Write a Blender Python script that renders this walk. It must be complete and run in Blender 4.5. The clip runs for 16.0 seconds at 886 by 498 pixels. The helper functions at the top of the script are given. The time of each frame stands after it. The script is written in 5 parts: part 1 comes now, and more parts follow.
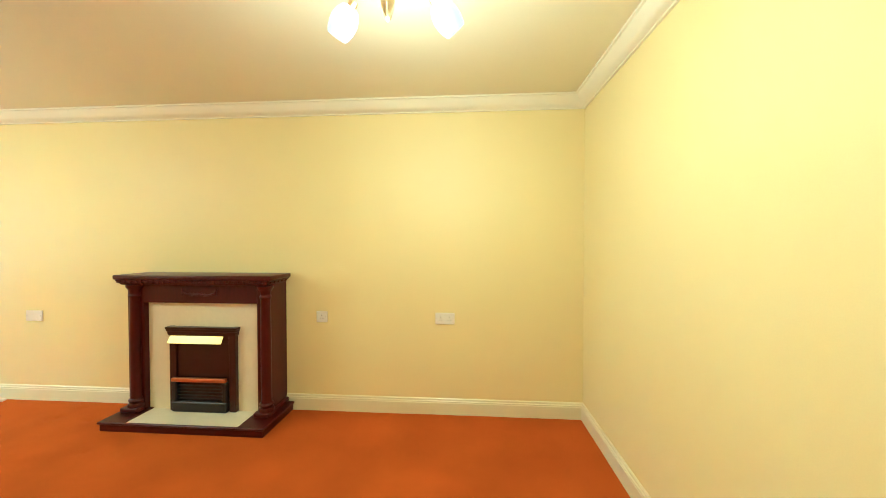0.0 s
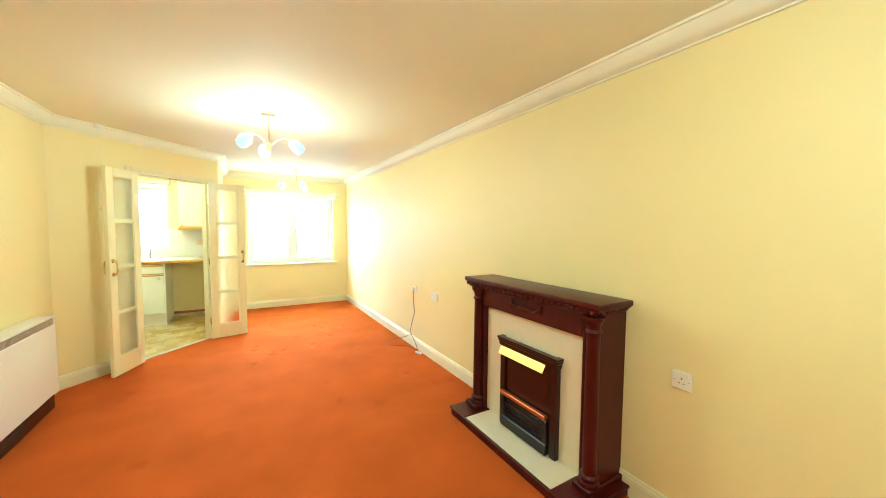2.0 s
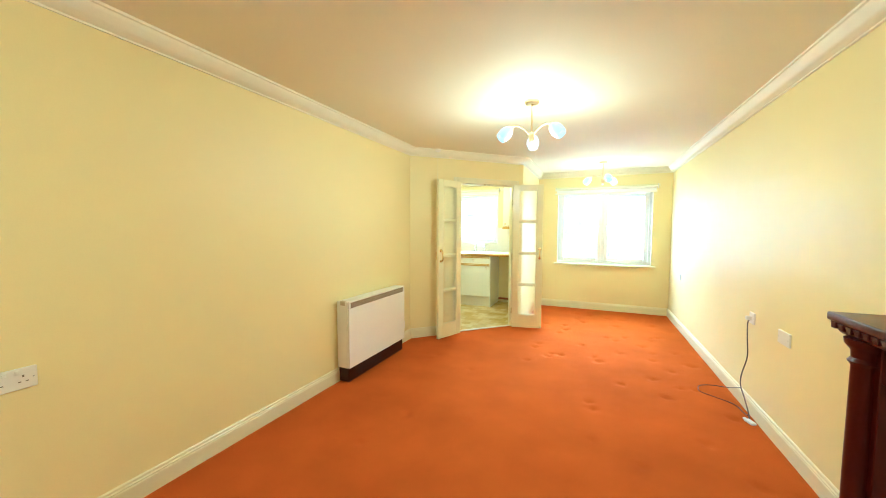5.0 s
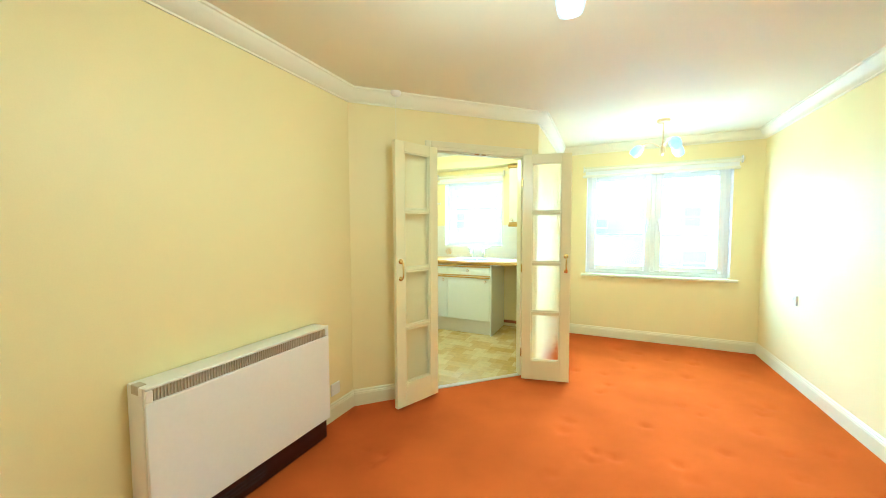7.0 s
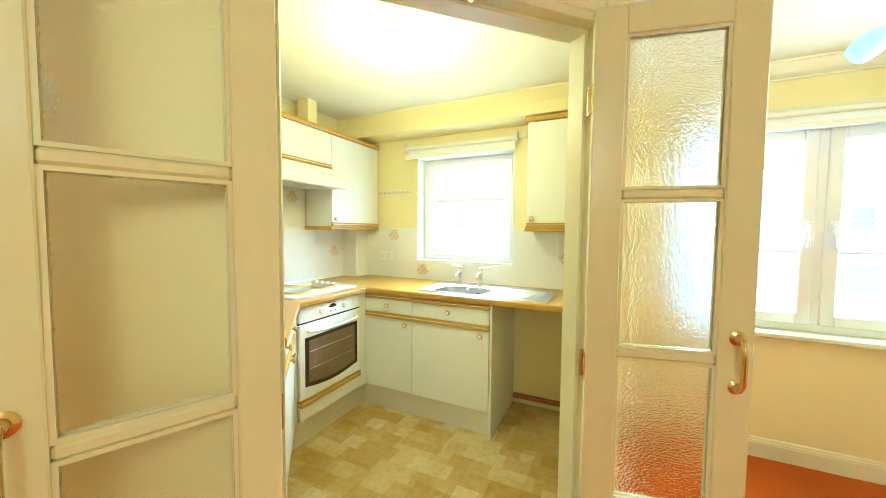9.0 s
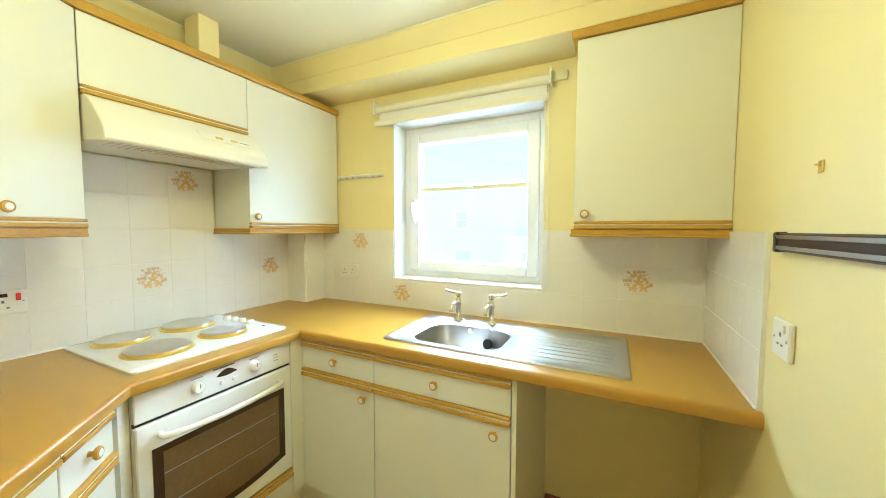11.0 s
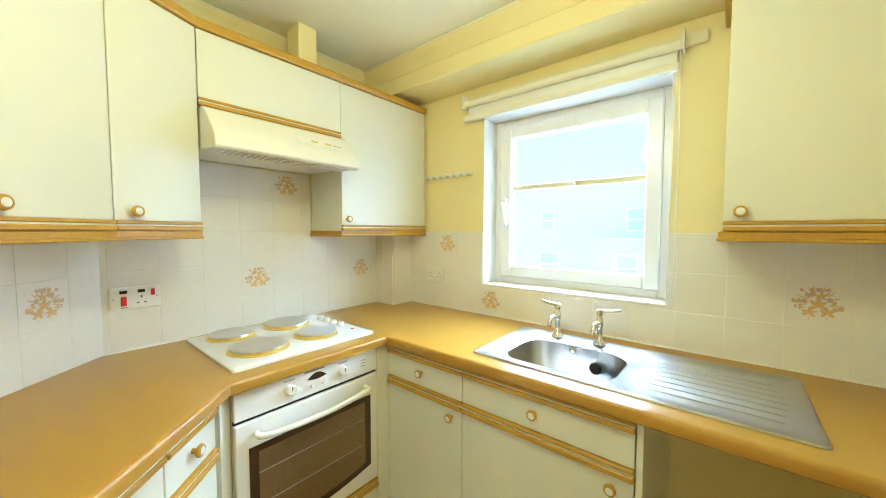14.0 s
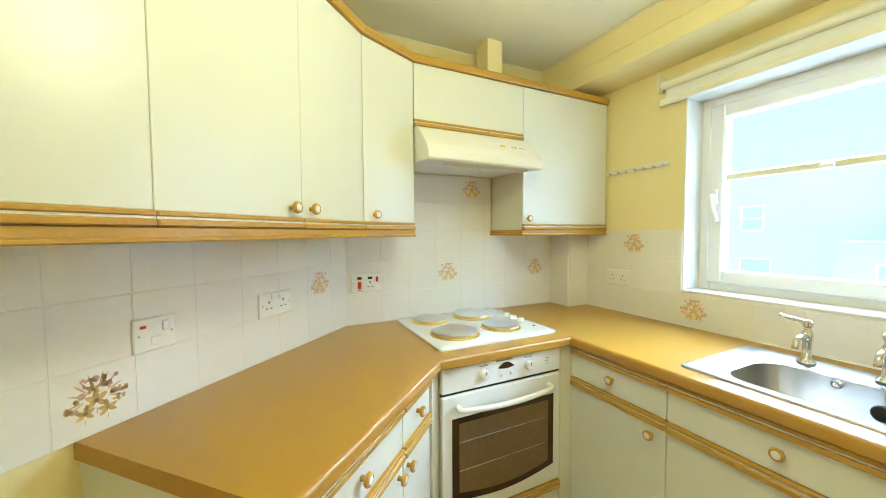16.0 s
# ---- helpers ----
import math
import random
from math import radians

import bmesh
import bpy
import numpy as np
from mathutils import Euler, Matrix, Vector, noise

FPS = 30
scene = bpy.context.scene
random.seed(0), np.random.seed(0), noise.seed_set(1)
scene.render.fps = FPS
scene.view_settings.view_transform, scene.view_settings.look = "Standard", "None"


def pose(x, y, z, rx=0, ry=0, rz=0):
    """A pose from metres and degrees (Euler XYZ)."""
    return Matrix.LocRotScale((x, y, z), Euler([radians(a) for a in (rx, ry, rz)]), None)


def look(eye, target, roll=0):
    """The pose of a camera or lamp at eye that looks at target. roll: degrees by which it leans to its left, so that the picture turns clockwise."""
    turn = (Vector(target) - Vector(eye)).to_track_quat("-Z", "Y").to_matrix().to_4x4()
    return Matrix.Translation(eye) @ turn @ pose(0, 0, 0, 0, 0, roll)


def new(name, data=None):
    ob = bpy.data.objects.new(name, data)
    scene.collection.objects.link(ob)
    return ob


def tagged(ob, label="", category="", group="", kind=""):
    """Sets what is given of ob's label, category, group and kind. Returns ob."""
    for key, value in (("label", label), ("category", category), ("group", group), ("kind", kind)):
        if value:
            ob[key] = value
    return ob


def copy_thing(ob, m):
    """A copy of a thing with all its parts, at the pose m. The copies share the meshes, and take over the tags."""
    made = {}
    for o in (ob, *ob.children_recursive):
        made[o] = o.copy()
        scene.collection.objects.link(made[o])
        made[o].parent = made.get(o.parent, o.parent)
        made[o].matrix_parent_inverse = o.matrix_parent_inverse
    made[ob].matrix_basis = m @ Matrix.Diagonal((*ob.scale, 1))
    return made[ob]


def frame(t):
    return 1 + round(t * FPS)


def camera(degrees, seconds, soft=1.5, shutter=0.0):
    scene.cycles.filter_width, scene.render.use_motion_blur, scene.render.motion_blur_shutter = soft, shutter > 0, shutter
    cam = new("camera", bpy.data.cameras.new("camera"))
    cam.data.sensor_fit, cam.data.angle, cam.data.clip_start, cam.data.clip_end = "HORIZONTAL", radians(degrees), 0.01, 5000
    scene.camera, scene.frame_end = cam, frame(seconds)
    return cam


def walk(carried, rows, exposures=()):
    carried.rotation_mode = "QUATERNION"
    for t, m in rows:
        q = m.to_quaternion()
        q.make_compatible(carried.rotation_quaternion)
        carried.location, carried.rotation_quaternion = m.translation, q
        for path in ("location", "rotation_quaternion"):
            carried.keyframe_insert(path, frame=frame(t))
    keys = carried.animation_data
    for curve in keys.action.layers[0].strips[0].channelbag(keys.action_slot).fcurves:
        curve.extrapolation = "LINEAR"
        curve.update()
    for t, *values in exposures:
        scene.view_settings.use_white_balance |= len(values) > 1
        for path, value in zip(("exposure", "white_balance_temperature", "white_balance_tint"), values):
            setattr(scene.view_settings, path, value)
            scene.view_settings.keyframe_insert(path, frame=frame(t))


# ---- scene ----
cam = camera(104.0, 16.0, 0.95)
PATH = [
    (0, (1.397, 0.846, 1.305), (3.391, 0.991, 1.267), 0.0),
    (0.5, (1.453, 0.908, 1.307), (3.42, 1.265, 1.267), 0.3),
    (1, (1.640, 0.995, 1.285), (3.480, 1.775, 1.267), 1.0),
    (1.5, (1.92, 1.084, 1.374), (3.48, 2.333, 1.295), 0.8),
    (2, (2.209, 1.162, 1.437), (3.211, 2.889, 1.321), 0.5),
    (2.5, (2.446, 1.283, 1.41), (2.908, 3.226, 1.295), 0.4),
    (3, (2.71, 1.388, 1.417), (2.621, 3.383, 1.301), 0.3),
    (3.5, (2.871, 1.394, 1.42), (2.323, 3.314, 1.304), 0.0),
    (4, (2.91, 1.389, 1.418), (2.215, 3.26, 1.296), 0.1),
    (6.5, (2.647, 2.759, 1.321), (1.799, 4.567, 1.216), -0.1),
    (7, (2.512, 3.34, 1.339), (1.662, 5.147, 1.23), -0.2),
    (7.5, (2.359, 3.865, 1.344), (1.509, 5.672, 1.238), -0.2),
    (8, (2.21, 4.432, 1.358), (1.357, 6.238, 1.25), -0.1),
    (8.5, (2.069, 4.897, 1.364), (1.206, 6.698, 1.258), 0.1),
    (9, (1.903, 5.333, 1.383), (1.037, 7.133, 1.276), 0.5),
    (9.5, (1.757, 5.675, 1.401), (0.898, 7.478, 1.295), 0.2),
    (10, (1.626, 5.958, 1.411), (0.748, 7.751, 1.296), 0.3),
    (10.2, (1.582, 6.053, 1.409), (0.712, 7.849, 1.290), 0.3),
    (12.3, (1.479, 6.471, 1.410), (0.568, 8.248, 1.306), 0.0),
    (12.5, (1.467, 6.462, 1.415), (0.551, 8.237, 1.31), 0.1),
    (13, (1.446, 6.466, 1.416), (0.447, 8.195, 1.306), 0.1),
    (13.5, (1.42, 6.45, 1.412), (0.3, 8.104, 1.306), 0.1),
    (14, (1.392, 6.436, 1.412), (0.117, 7.973, 1.306), 0.1),
    (14.5, (1.373, 6.418, 1.413), (-0.038, 7.831, 1.306), 0.0),
    (15, (1.352, 6.4, 1.417), (-0.201, 7.656, 1.304), -0.1),
    (15.5, (1.334, 6.363, 1.409), (-0.336, 7.46, 1.307), -0.2),
    (16, (1.331, 6.301, 1.396), (-0.47, 7.167, 1.304), -0.3),
]
walk(cam, [(t, look(eye, target, roll)) for t, eye, target, roll in PATH],
     exposures=[(0, 3.82, 4450, -8), (1, 3.87, 4350, -8), (2, 3.9, 4250, -8), (3, 3.87, 4250, -8), (4, 3.77, 4300, -8), (6.5, 3.7, 3950, -10), (7.5, 3.6, 3950, -10), (8.5, 3.48, 4200, -8), (9, 3.33, 4500, -6), (10.5, 3.0, 4650, -1), (14, 2.91, 4600, 0), (16, 2.85, 4550, 0)])

# ---- light ----
SUN_UP, SUN_TURN = radians(36), radians(5)
world = bpy.data.worlds.new("sky")
scene.world = world
world.use_nodes = True
wn = world.node_tree.nodes
sky = wn.new("ShaderNodeTexSky")
sky.sky_type, sky.sun_disc = "NISHITA", False
sky.sun_elevation, sky.sun_rotation = SUN_UP, SUN_TURN
sky.air_density, sky.dust_density = 1.2, 4.0
wn["Background"].inputs["Strength"].default_value = 0.10
world.node_tree.links.new(sky.outputs["Color"], wn["Background"].inputs["Color"])
sun = new("sun", bpy.data.lights.new("sun", "SUN"))
sun.data.energy, sun.data.angle, sun.data.color = 7.6, radians(150), (0.75, 0.885, 1.0)
sun.matrix_world = look((2 + 20 * math.sin(SUN_TURN), 8 + 20 * math.cos(SUN_TURN), 20 * math.tan(SUN_UP)), (2, 8, 0))
LAMP = (1.0, 0.84, 0.56)


def bulb(name, x, y, z, watts, radius=0.08, colour=LAMP):
    ob = new(name, bpy.data.lights.new(name, "POINT"))
    ob.data.energy, ob.data.shadow_soft_size, ob.data.color = watts, radius, colour
    ob.location = (x, y, z)
    return ob


LIVING_LAMPS = ((2.53, 1.11), (2.415, 4.37), (2.98, 7.21))
for (lx, ly), watts in zip(LIVING_LAMPS, (3.3, 3.2, 1.3)):
    bulb("lamp_light", lx, ly, 1.97, watts, 0.2)
bulb("kitchen_light", 0.924, 6.822, 2.03, 2.65, 0.1, (1.0, 0.79, 0.34))


# ---- materials ----
def material(name, colour, rough=0.5, metal=0.0, vary=0.06, scale=3.0, grain=60.0, bump=0.05, stretch=(1, 1, 1), coat=0.0, dist=0.002):
    m = bpy.data.materials.new(name)
    m.use_nodes = True
    t = m.node_tree
    n, l = t.nodes, t.links
    b = n["Principled BSDF"]
    b.inputs["Roughness"].default_value, b.inputs["Metallic"].default_value = rough, metal
    b.inputs["Coat Weight"].default_value = coat
    b.inputs["Coat Roughness"].default_value = 0.08
    co = n.new("ShaderNodeTexCoord")
    mp = n.new("ShaderNodeMapping")
    mp.inputs["Scale"].default_value = stretch
    l.new(co.outputs["Object"], mp.inputs["Vector"])
    big, fine = n.new("ShaderNodeTexNoise"), n.new("ShaderNodeTexNoise")
    big.inputs["Scale"].default_value, fine.inputs["Scale"].default_value = scale, grain
    big.inputs["Detail"].default_value, fine.inputs["Detail"].default_value = 3, 2
    for q in (big, fine):
        l.new(mp.outputs["Vector"], q.inputs["Vector"])
    add = n.new("ShaderNodeMath")
    add.operation = "ADD"
    l.new(big.outputs["Fac"], add.inputs[0])
    l.new(fine.outputs["Fac"], add.inputs[1])
    ramp = n.new("ShaderNodeMapRange")
    ramp.inputs["From Min"].default_value, ramp.inputs["From Max"].default_value = 0.6, 1.4
    ramp.inputs["To Min"].default_value, ramp.inputs["To Max"].default_value = 1 - vary, 1 + vary
    l.new(add.outputs[0], ramp.inputs["Value"])
    mul = n.new("ShaderNodeVectorMath")
    mul.operation = "SCALE"
    mul.inputs[0].default_value = colour
    l.new(ramp.outputs[0], mul.inputs["Scale"])
    l.new(mul.outputs[0], b.inputs["Base Color"])
    if bump:
        bp = n.new("ShaderNodeBump")
        bp.inputs["Strength"].default_value, bp.inputs["Distance"].default_value = bump, dist
        l.new(fine.outputs["Fac"], bp.inputs["Height"])
        l.new(bp.outputs["Normal"], b.inputs["Normal"])
    return m


WALL = material("wall_paint", (0.86, 0.74, 0.345), 0.5, vary=0.02, scale=1.5, grain=220, bump=0.12)
CEIL = material("ceiling_paint", (0.84, 0.785, 0.565), 0.75, vary=0.02, scale=1.2, grain=160, bump=0.15)
COVE = material("coving_paint", (0.87, 0.83, 0.63), 0.6, vary=0.02, grain=150, bump=0.05)
TRIM = material("cream_gloss_paint", (0.81, 0.75, 0.47), 0.28, vary=0.02, scale=4, grain=90, bump=0.04)
DOOR = material("door_paint", (0.84, 0.77, 0.44), 0.25, vary=0.02, scale=4, grain=70, bump=0.04, stretch=(1, 1, 0.15))
UPVC = material("white_window_plastic", (0.88, 0.86, 0.83), 0.25, vary=0.015, bump=0.0)
PLASTIC = material("white_plastic", (0.84, 0.80, 0.70), 0.3, vary=0.02, bump=0.0)
SWITCH = material("socket_plastic", (0.86, 0.83, 0.74), 0.3, vary=0.02, bump=0.0)
LAMINATE = material("white_laminate", (0.78, 0.765, 0.65), 0.32, vary=0.012, scale=2, grain=300, bump=0.02)
CARCASS = material("carcass_board", (0.70, 0.60, 0.40), 0.5, vary=0.05, bump=0.03)
OCHRE = material("honey_oak_trim", (0.50, 0.29, 0.02), 0.35, vary=0.10, scale=6, grain=80, bump=0.05)
WORKTOP = material("tan_worktop_laminate", (0.45, 0.252, 0.022), 0.32, vary=0.045, scale=2.5, grain=260, bump=0.03)
MAHOGANY = material("mahogany_stain", (0.055, 0.0045, 0.003), 0.32, vary=0.28, scale=5, grain=60, bump=0.05, stretch=(1, 1, 0.2), coat=0.0)
MAHOGANY.node_tree.nodes["Principled BSDF"].inputs["Specular IOR Level"].default_value = 0.3
BLACK = material("black_metal", (0.012, 0.010, 0.010), 0.35, vary=0.2, bump=0.05)
BROWN_PLASTIC = material("dark_brown_plastic", (0.022, 0.004, 0.003), 0.3, vary=0.15, bump=0.02)
MARBLE = material("cream_marble", (0.80, 0.73, 0.52), 0.25, vary=0.03, scale=7, grain=30, bump=0.0)
BRASS = material("polished_brass", (0.70, 0.54, 0.20), 0.22, metal=1.0, vary=0.06, bump=0.0)
BRASS_DULL = material("brushed_brass_plate", (0.80, 0.62, 0.16), 0.35, metal=0.85, vary=0.06, bump=0.0)
COPPER = material("copper_bar", (0.50, 0.16, 0.04), 0.35, metal=0.8, vary=0.1, bump=0.0)
STEEL = material("brushed_steel", (0.46, 0.45, 0.43), 0.30, metal=1.0, vary=0.03, scale=4, grain=160, bump=0.012, stretch=(0.08, 1, 1))
CHROME = material("chrome", (0.78, 0.77, 0.75), 0.08, metal=1.0, vary=0.02, bump=0.0)
GOLD_WIRE = material("satin_gilt", (0.70, 0.55, 0.30), 0.3, metal=1.0, vary=0.05, bump=0.0)
ENAMEL = material("white_enamel", (0.87, 0.86, 0.82), 0.15, vary=0.01, bump=0.0)
CABLE = material("grey_brown_cable", (0.13, 0.10, 0.075), 0.5, vary=0.1, bump=0.02)
GREY_VENT = material("taupe_grille", (0.54, 0.45, 0.31), 0.5, vary=0.1, bump=0.05)
RUBBER = material("black_rubber", (0.01, 0.01, 0.01), 0.6, vary=0.1, bump=0.0)
ORANGE = material("orange_cord", (0.80, 0.24, 0.07), 0.6, vary=0.1, bump=0.1)
RED = material("red_rocker", (0.60, 0.03, 0.02), 0.35, vary=0.05, bump=0.0)
GROUT = material("grout", (0.86, 0.81, 0.71), 0.85, vary=0.05, bump=0.2)
TILE = material("cream_glaze", (0.86, 0.82, 0.73), 0.12, vary=0.015, scale=3, grain=25, bump=0.02)
PETAL = material("printed_ochre_petal", (0.72, 0.49, 0.18), 0.3, vary=0.15, grain=120, bump=0.0)
PETAL_PINK = material("printed_rose_petal", (0.68, 0.45, 0.31), 0.3, vary=0.15, grain=120, bump=0.0)
GREY_PRINT = material("grey_print", (0.22, 0.19, 0.15), 0.5, vary=0.0, bump=0.0)
REVEAL = material("white_reveal_paint", (0.84, 0.83, 0.79), 0.45, vary=0.02, grain=90, bump=0.05)
BLIND = material("blind_fabric", (0.84, 0.80, 0.66), 0.7, vary=0.02, grain=300, bump=0.1)
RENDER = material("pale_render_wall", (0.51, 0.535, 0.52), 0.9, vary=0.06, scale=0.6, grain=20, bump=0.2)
SLATE = material("pale_far_roof", (0.50, 0.52, 0.52), 0.7, vary=0.12, grain=12, bump=0.3)
# Reflected sky is put into the pale colour of these distant panes.
SKY_GLASS = material("far_glass_sky_reflection", (0.42, 0.455, 0.455), 0.4, vary=0.1, bump=0.0)
# Ground out of view, kept pale to throw daylight up at rooms and facade.
BOUNCE_GROUND = material("pale_bounce_ground", (0.50, 0.49, 0.47), 0.9, vary=0.2, scale=0.4, grain=8, bump=0.3)


def carpet_material():
    m = material("rust_carpet", (0.47, 0.098, 0.004), 0.95, vary=0.24, scale=2.2, grain=420, bump=0.5, dist=0.004)
    b = m.node_tree.nodes["Principled BSDF"]
    b.inputs["Specular IOR Level"].default_value = 0.03
    return m


def vinyl_material():
    """Printed sheet of staggered square slips in tan, straw and olive."""
    m = bpy.data.materials.new("patterned_vinyl")
    m.use_nodes = True
    t = m.node_tree
    n, l = t.nodes, t.links
    b = n["Principled BSDF"]
    b.inputs["Roughness"].default_value = 0.25
    co = n.new("ShaderNodeTexCoord")
    mp = n.new("ShaderNodeMapping")
    mp.inputs["Rotation"].default_value = (0, 0, 0.0)
    l.new(co.outputs["Object"], mp.inputs["Vector"])
    mix = n.new("ShaderNodeMath")
    mix.operation = "MULTIPLY_ADD"
    mix.inputs[1].default_value = 0.62
    for k, (size, off) in enumerate(((0.125, 0.42), (0.27, 0.35))):
        br = n.new("ShaderNodeTexBrick")
        br.offset, br.squash = off, 1.0
        br.inputs["Color1"].default_value, br.inputs["Color2"].default_value = (0, 0, 0, 1), (1, 1, 1, 1)
        br.inputs["Scale"].default_value, br.inputs["Mortar Size"].default_value = 1.0, 0.0
        br.inputs["Brick Width"].default_value, br.inputs["Row Height"].default_value = size, size * 0.95
        l.new(mp.outputs["Vector"], br.inputs["Vector"])
        if k == 0:
            l.new(br.outputs["Color"], mix.inputs[0])
        else:
            half = n.new("ShaderNodeMath")
            half.operation = "MULTIPLY"
            half.inputs[1].default_value = 0.42
            l.new(br.outputs["Color"], half.inputs[0])
            l.new(half.outputs[0], mix.inputs[2])
    ramp = n.new("ShaderNodeValToRGB")
    e = ramp.color_ramp.elements
    e[0].position, e[0].color = 0.1, (0.44, 0.29, 0.05, 1)
    e[1].position, e[1].color = 0.85, (0.66, 0.52, 0.22, 1)
    mid = ramp.color_ramp.elements.new(0.5)
    mid.color = (0.54, 0.39, 0.12, 1)
    l.new(mix.outputs[0], ramp.inputs["Fac"])
    no = n.new("ShaderNodeTexNoise")
    no.inputs["Scale"].default_value, no.inputs["Detail"].default_value = 24, 4
    l.new(co.outputs["Object"], no.inputs["Vector"])
    mr = n.new("ShaderNodeMapRange")
    mr.inputs["To Min"].default_value, mr.inputs["To Max"].default_value = 0.75, 1.25
    l.new(no.outputs["Fac"], mr.inputs["Value"])
    mul = n.new("ShaderNodeVectorMath")
    mul.operation = "SCALE"
    l.new(ramp.outputs["Color"], mul.inputs[0])
    l.new(mr.outputs[0], mul.inputs["Scale"])
    l.new(mul.outputs[0], b.inputs["Base Color"])
    bp = n.new("ShaderNodeBump")
    bp.inputs["Strength"].default_value, bp.inputs["Distance"].default_value = 0.15, 0.002
    l.new(no.outputs["Fac"], bp.inputs["Height"])
    l.new(bp.outputs["Normal"], b.inputs["Normal"])
    return m


def glass_material(name, ripple=0.0, rough=0.0, tint=(1, 1, 1)):
    m = bpy.data.materials.new(name)
    m.use_nodes = True
    n, l = m.node_tree.nodes, m.node_tree.links
    b = n["Principled BSDF"]
    b.inputs["Base Color"].default_value = (*tint, 1)
    b.inputs["Transmission Weight"].default_value = 1.0
    b.inputs["Roughness"].default_value, b.inputs["IOR"].default_value = rough, 1.45
    if ripple:
        co, no, bp, mp = n.new("ShaderNodeTexCoord"), n.new("ShaderNodeTexNoise"), n.new("ShaderNodeBump"), n.new("ShaderNodeMapping")
        mp.inputs["Scale"].default_value = (1, 1, 1.5)
        no.inputs["Scale"].default_value, no.inputs["Detail"].default_value = 130, 1.5
        no.inputs["Distortion"].default_value = 0.4
        bp.inputs["Strength"].default_value, bp.inputs["Distance"].default_value = ripple, 0.006
        l.new(co.outputs["Object"], mp.inputs["Vector"])
        l.new(mp.outputs["Vector"], no.inputs["Vector"])
        l.new(no.outputs["Fac"], bp.inputs["Height"])
        l.new(bp.outputs["Normal"], b.inputs["Normal"])
    return m


def glow_material(name, colour, strength, base=(0.85, 0.83, 0.8)):
    m = bpy.data.materials.new(name)
    m.use_nodes = True
    b = m.node_tree.nodes["Principled BSDF"]
    b.inputs["Base Color"].default_value = (*base, 1)
    b.inputs["Roughness"].default_value = 0.3
    b.inputs["Emission Color"].default_value = (*colour, 1)
    b.inputs["Emission Strength"].default_value = strength
    return m


CARPET, VINYL = carpet_material(), vinyl_material()
GLASS = glass_material("clear_glass", tint=(1.0, 1.0, 1.0))
RIPPLED = glass_material("rippled_glass", 0.40, 0.08, (1.0, 0.99, 0.96))
OVEN_GLASS = material("smoked_oven_glass", (0.045, 0.025, 0.012), 0.06, vary=0.1, bump=0.0)
KITCHEN_OPAL = glow_material("lit_kitchen_glass", (0.85, 1.0, 0.98), 0.5, (0.45, 0.48, 0.48))
HOTPLATE = material("polished_cover_metal", (0.62, 0.59, 0.54), 0.28, metal=1.0, vary=0.05, bump=0.0)
PLINTH = material("plinth_board", (0.76, 0.70, 0.54), 0.45, vary=0.05, scale=3, grain=120, bump=0.03)
OVEN_INNER = material("brown_oven_glass", (0.19, 0.12, 0.06), 0.08, vary=0.15, scale=4, bump=0.0)
OPAL = glow_material("lit_opal_glass", (0.70, 0.95, 1.0), 0.085, (0.26, 0.30, 0.32))
HAZE = glow_material("bright_overcast_sky", (0.88, 1.0, 0.80), 0.165, (0, 0, 0))


# ---- mesh helpers ----
def finish(bm, mat, smooth=False):
    me = bpy.data.meshes.new("mesh")
    bmesh.ops.recalc_face_normals(bm, faces=bm.faces)
    if smooth:
        for f in bm.faces:
            f.smooth = True
    bm.to_mesh(me)
    bm.free()
    me.materials.append(mat)
    if smooth:
        me.set_sharp_from_angle(angle=radians(38))
    return me


def part(name, bm, mat, parent=None, label="", smooth=False):
    ob = new(name, finish(bm, mat, smooth))
    ob.parent = parent
    if label:
        tagged(ob, label)
    return ob


def thing(name, label, category, m=None, group="", kind=""):
    ob = new(name)
    ob.empty_display_size = 0.05
    if m is not None:
        ob.matrix_world = m
    return tagged(ob, label, category, group, kind)


def boxes(*spans, bevel=0.0, seg=1):
    """One bmesh of boxes, each given by its low and high corner."""
    bm = bmesh.new()
    for lo, hi in spans:
        vs = [bm.verts.new((x, y, z)) for x in (lo[0], hi[0]) for y in (lo[1], hi[1]) for z in (lo[2], hi[2])]
        for q in ((0, 1, 3, 2), (4, 6, 7, 5), (0, 4, 5, 1), (2, 3, 7, 6), (0, 2, 6, 4), (1, 5, 7, 3)):
            bm.faces.new([vs[i] for i in q])
    if bevel:
        bmesh.ops.recalc_face_normals(bm, faces=bm.faces)
        bmesh.ops.bevel(bm, geom=bm.edges[:], offset=bevel, segments=seg, affect="EDGES", profile=0.5)
    return bm


def prism(poly, z0, z1, bevel=0.0, seg=1):
    bm = bmesh.new()
    lo = [bm.verts.new((x, y, z0)) for x, y in poly]
    hi = [bm.verts.new((x, y, z1)) for x, y in poly]
    k = len(poly)
    bm.faces.new(lo[::-1])
    bm.faces.new(hi)
    for i in range(k):
        bm.faces.new((lo[i], lo[(i + 1) % k], hi[(i + 1) % k], hi[i]))
    if bevel:
        bmesh.ops.recalc_face_normals(bm, faces=bm.faces)
        bmesh.ops.bevel(bm, geom=bm.edges[:], offset=bevel, segments=seg, affect="EDGES", profile=0.5)
    return bm


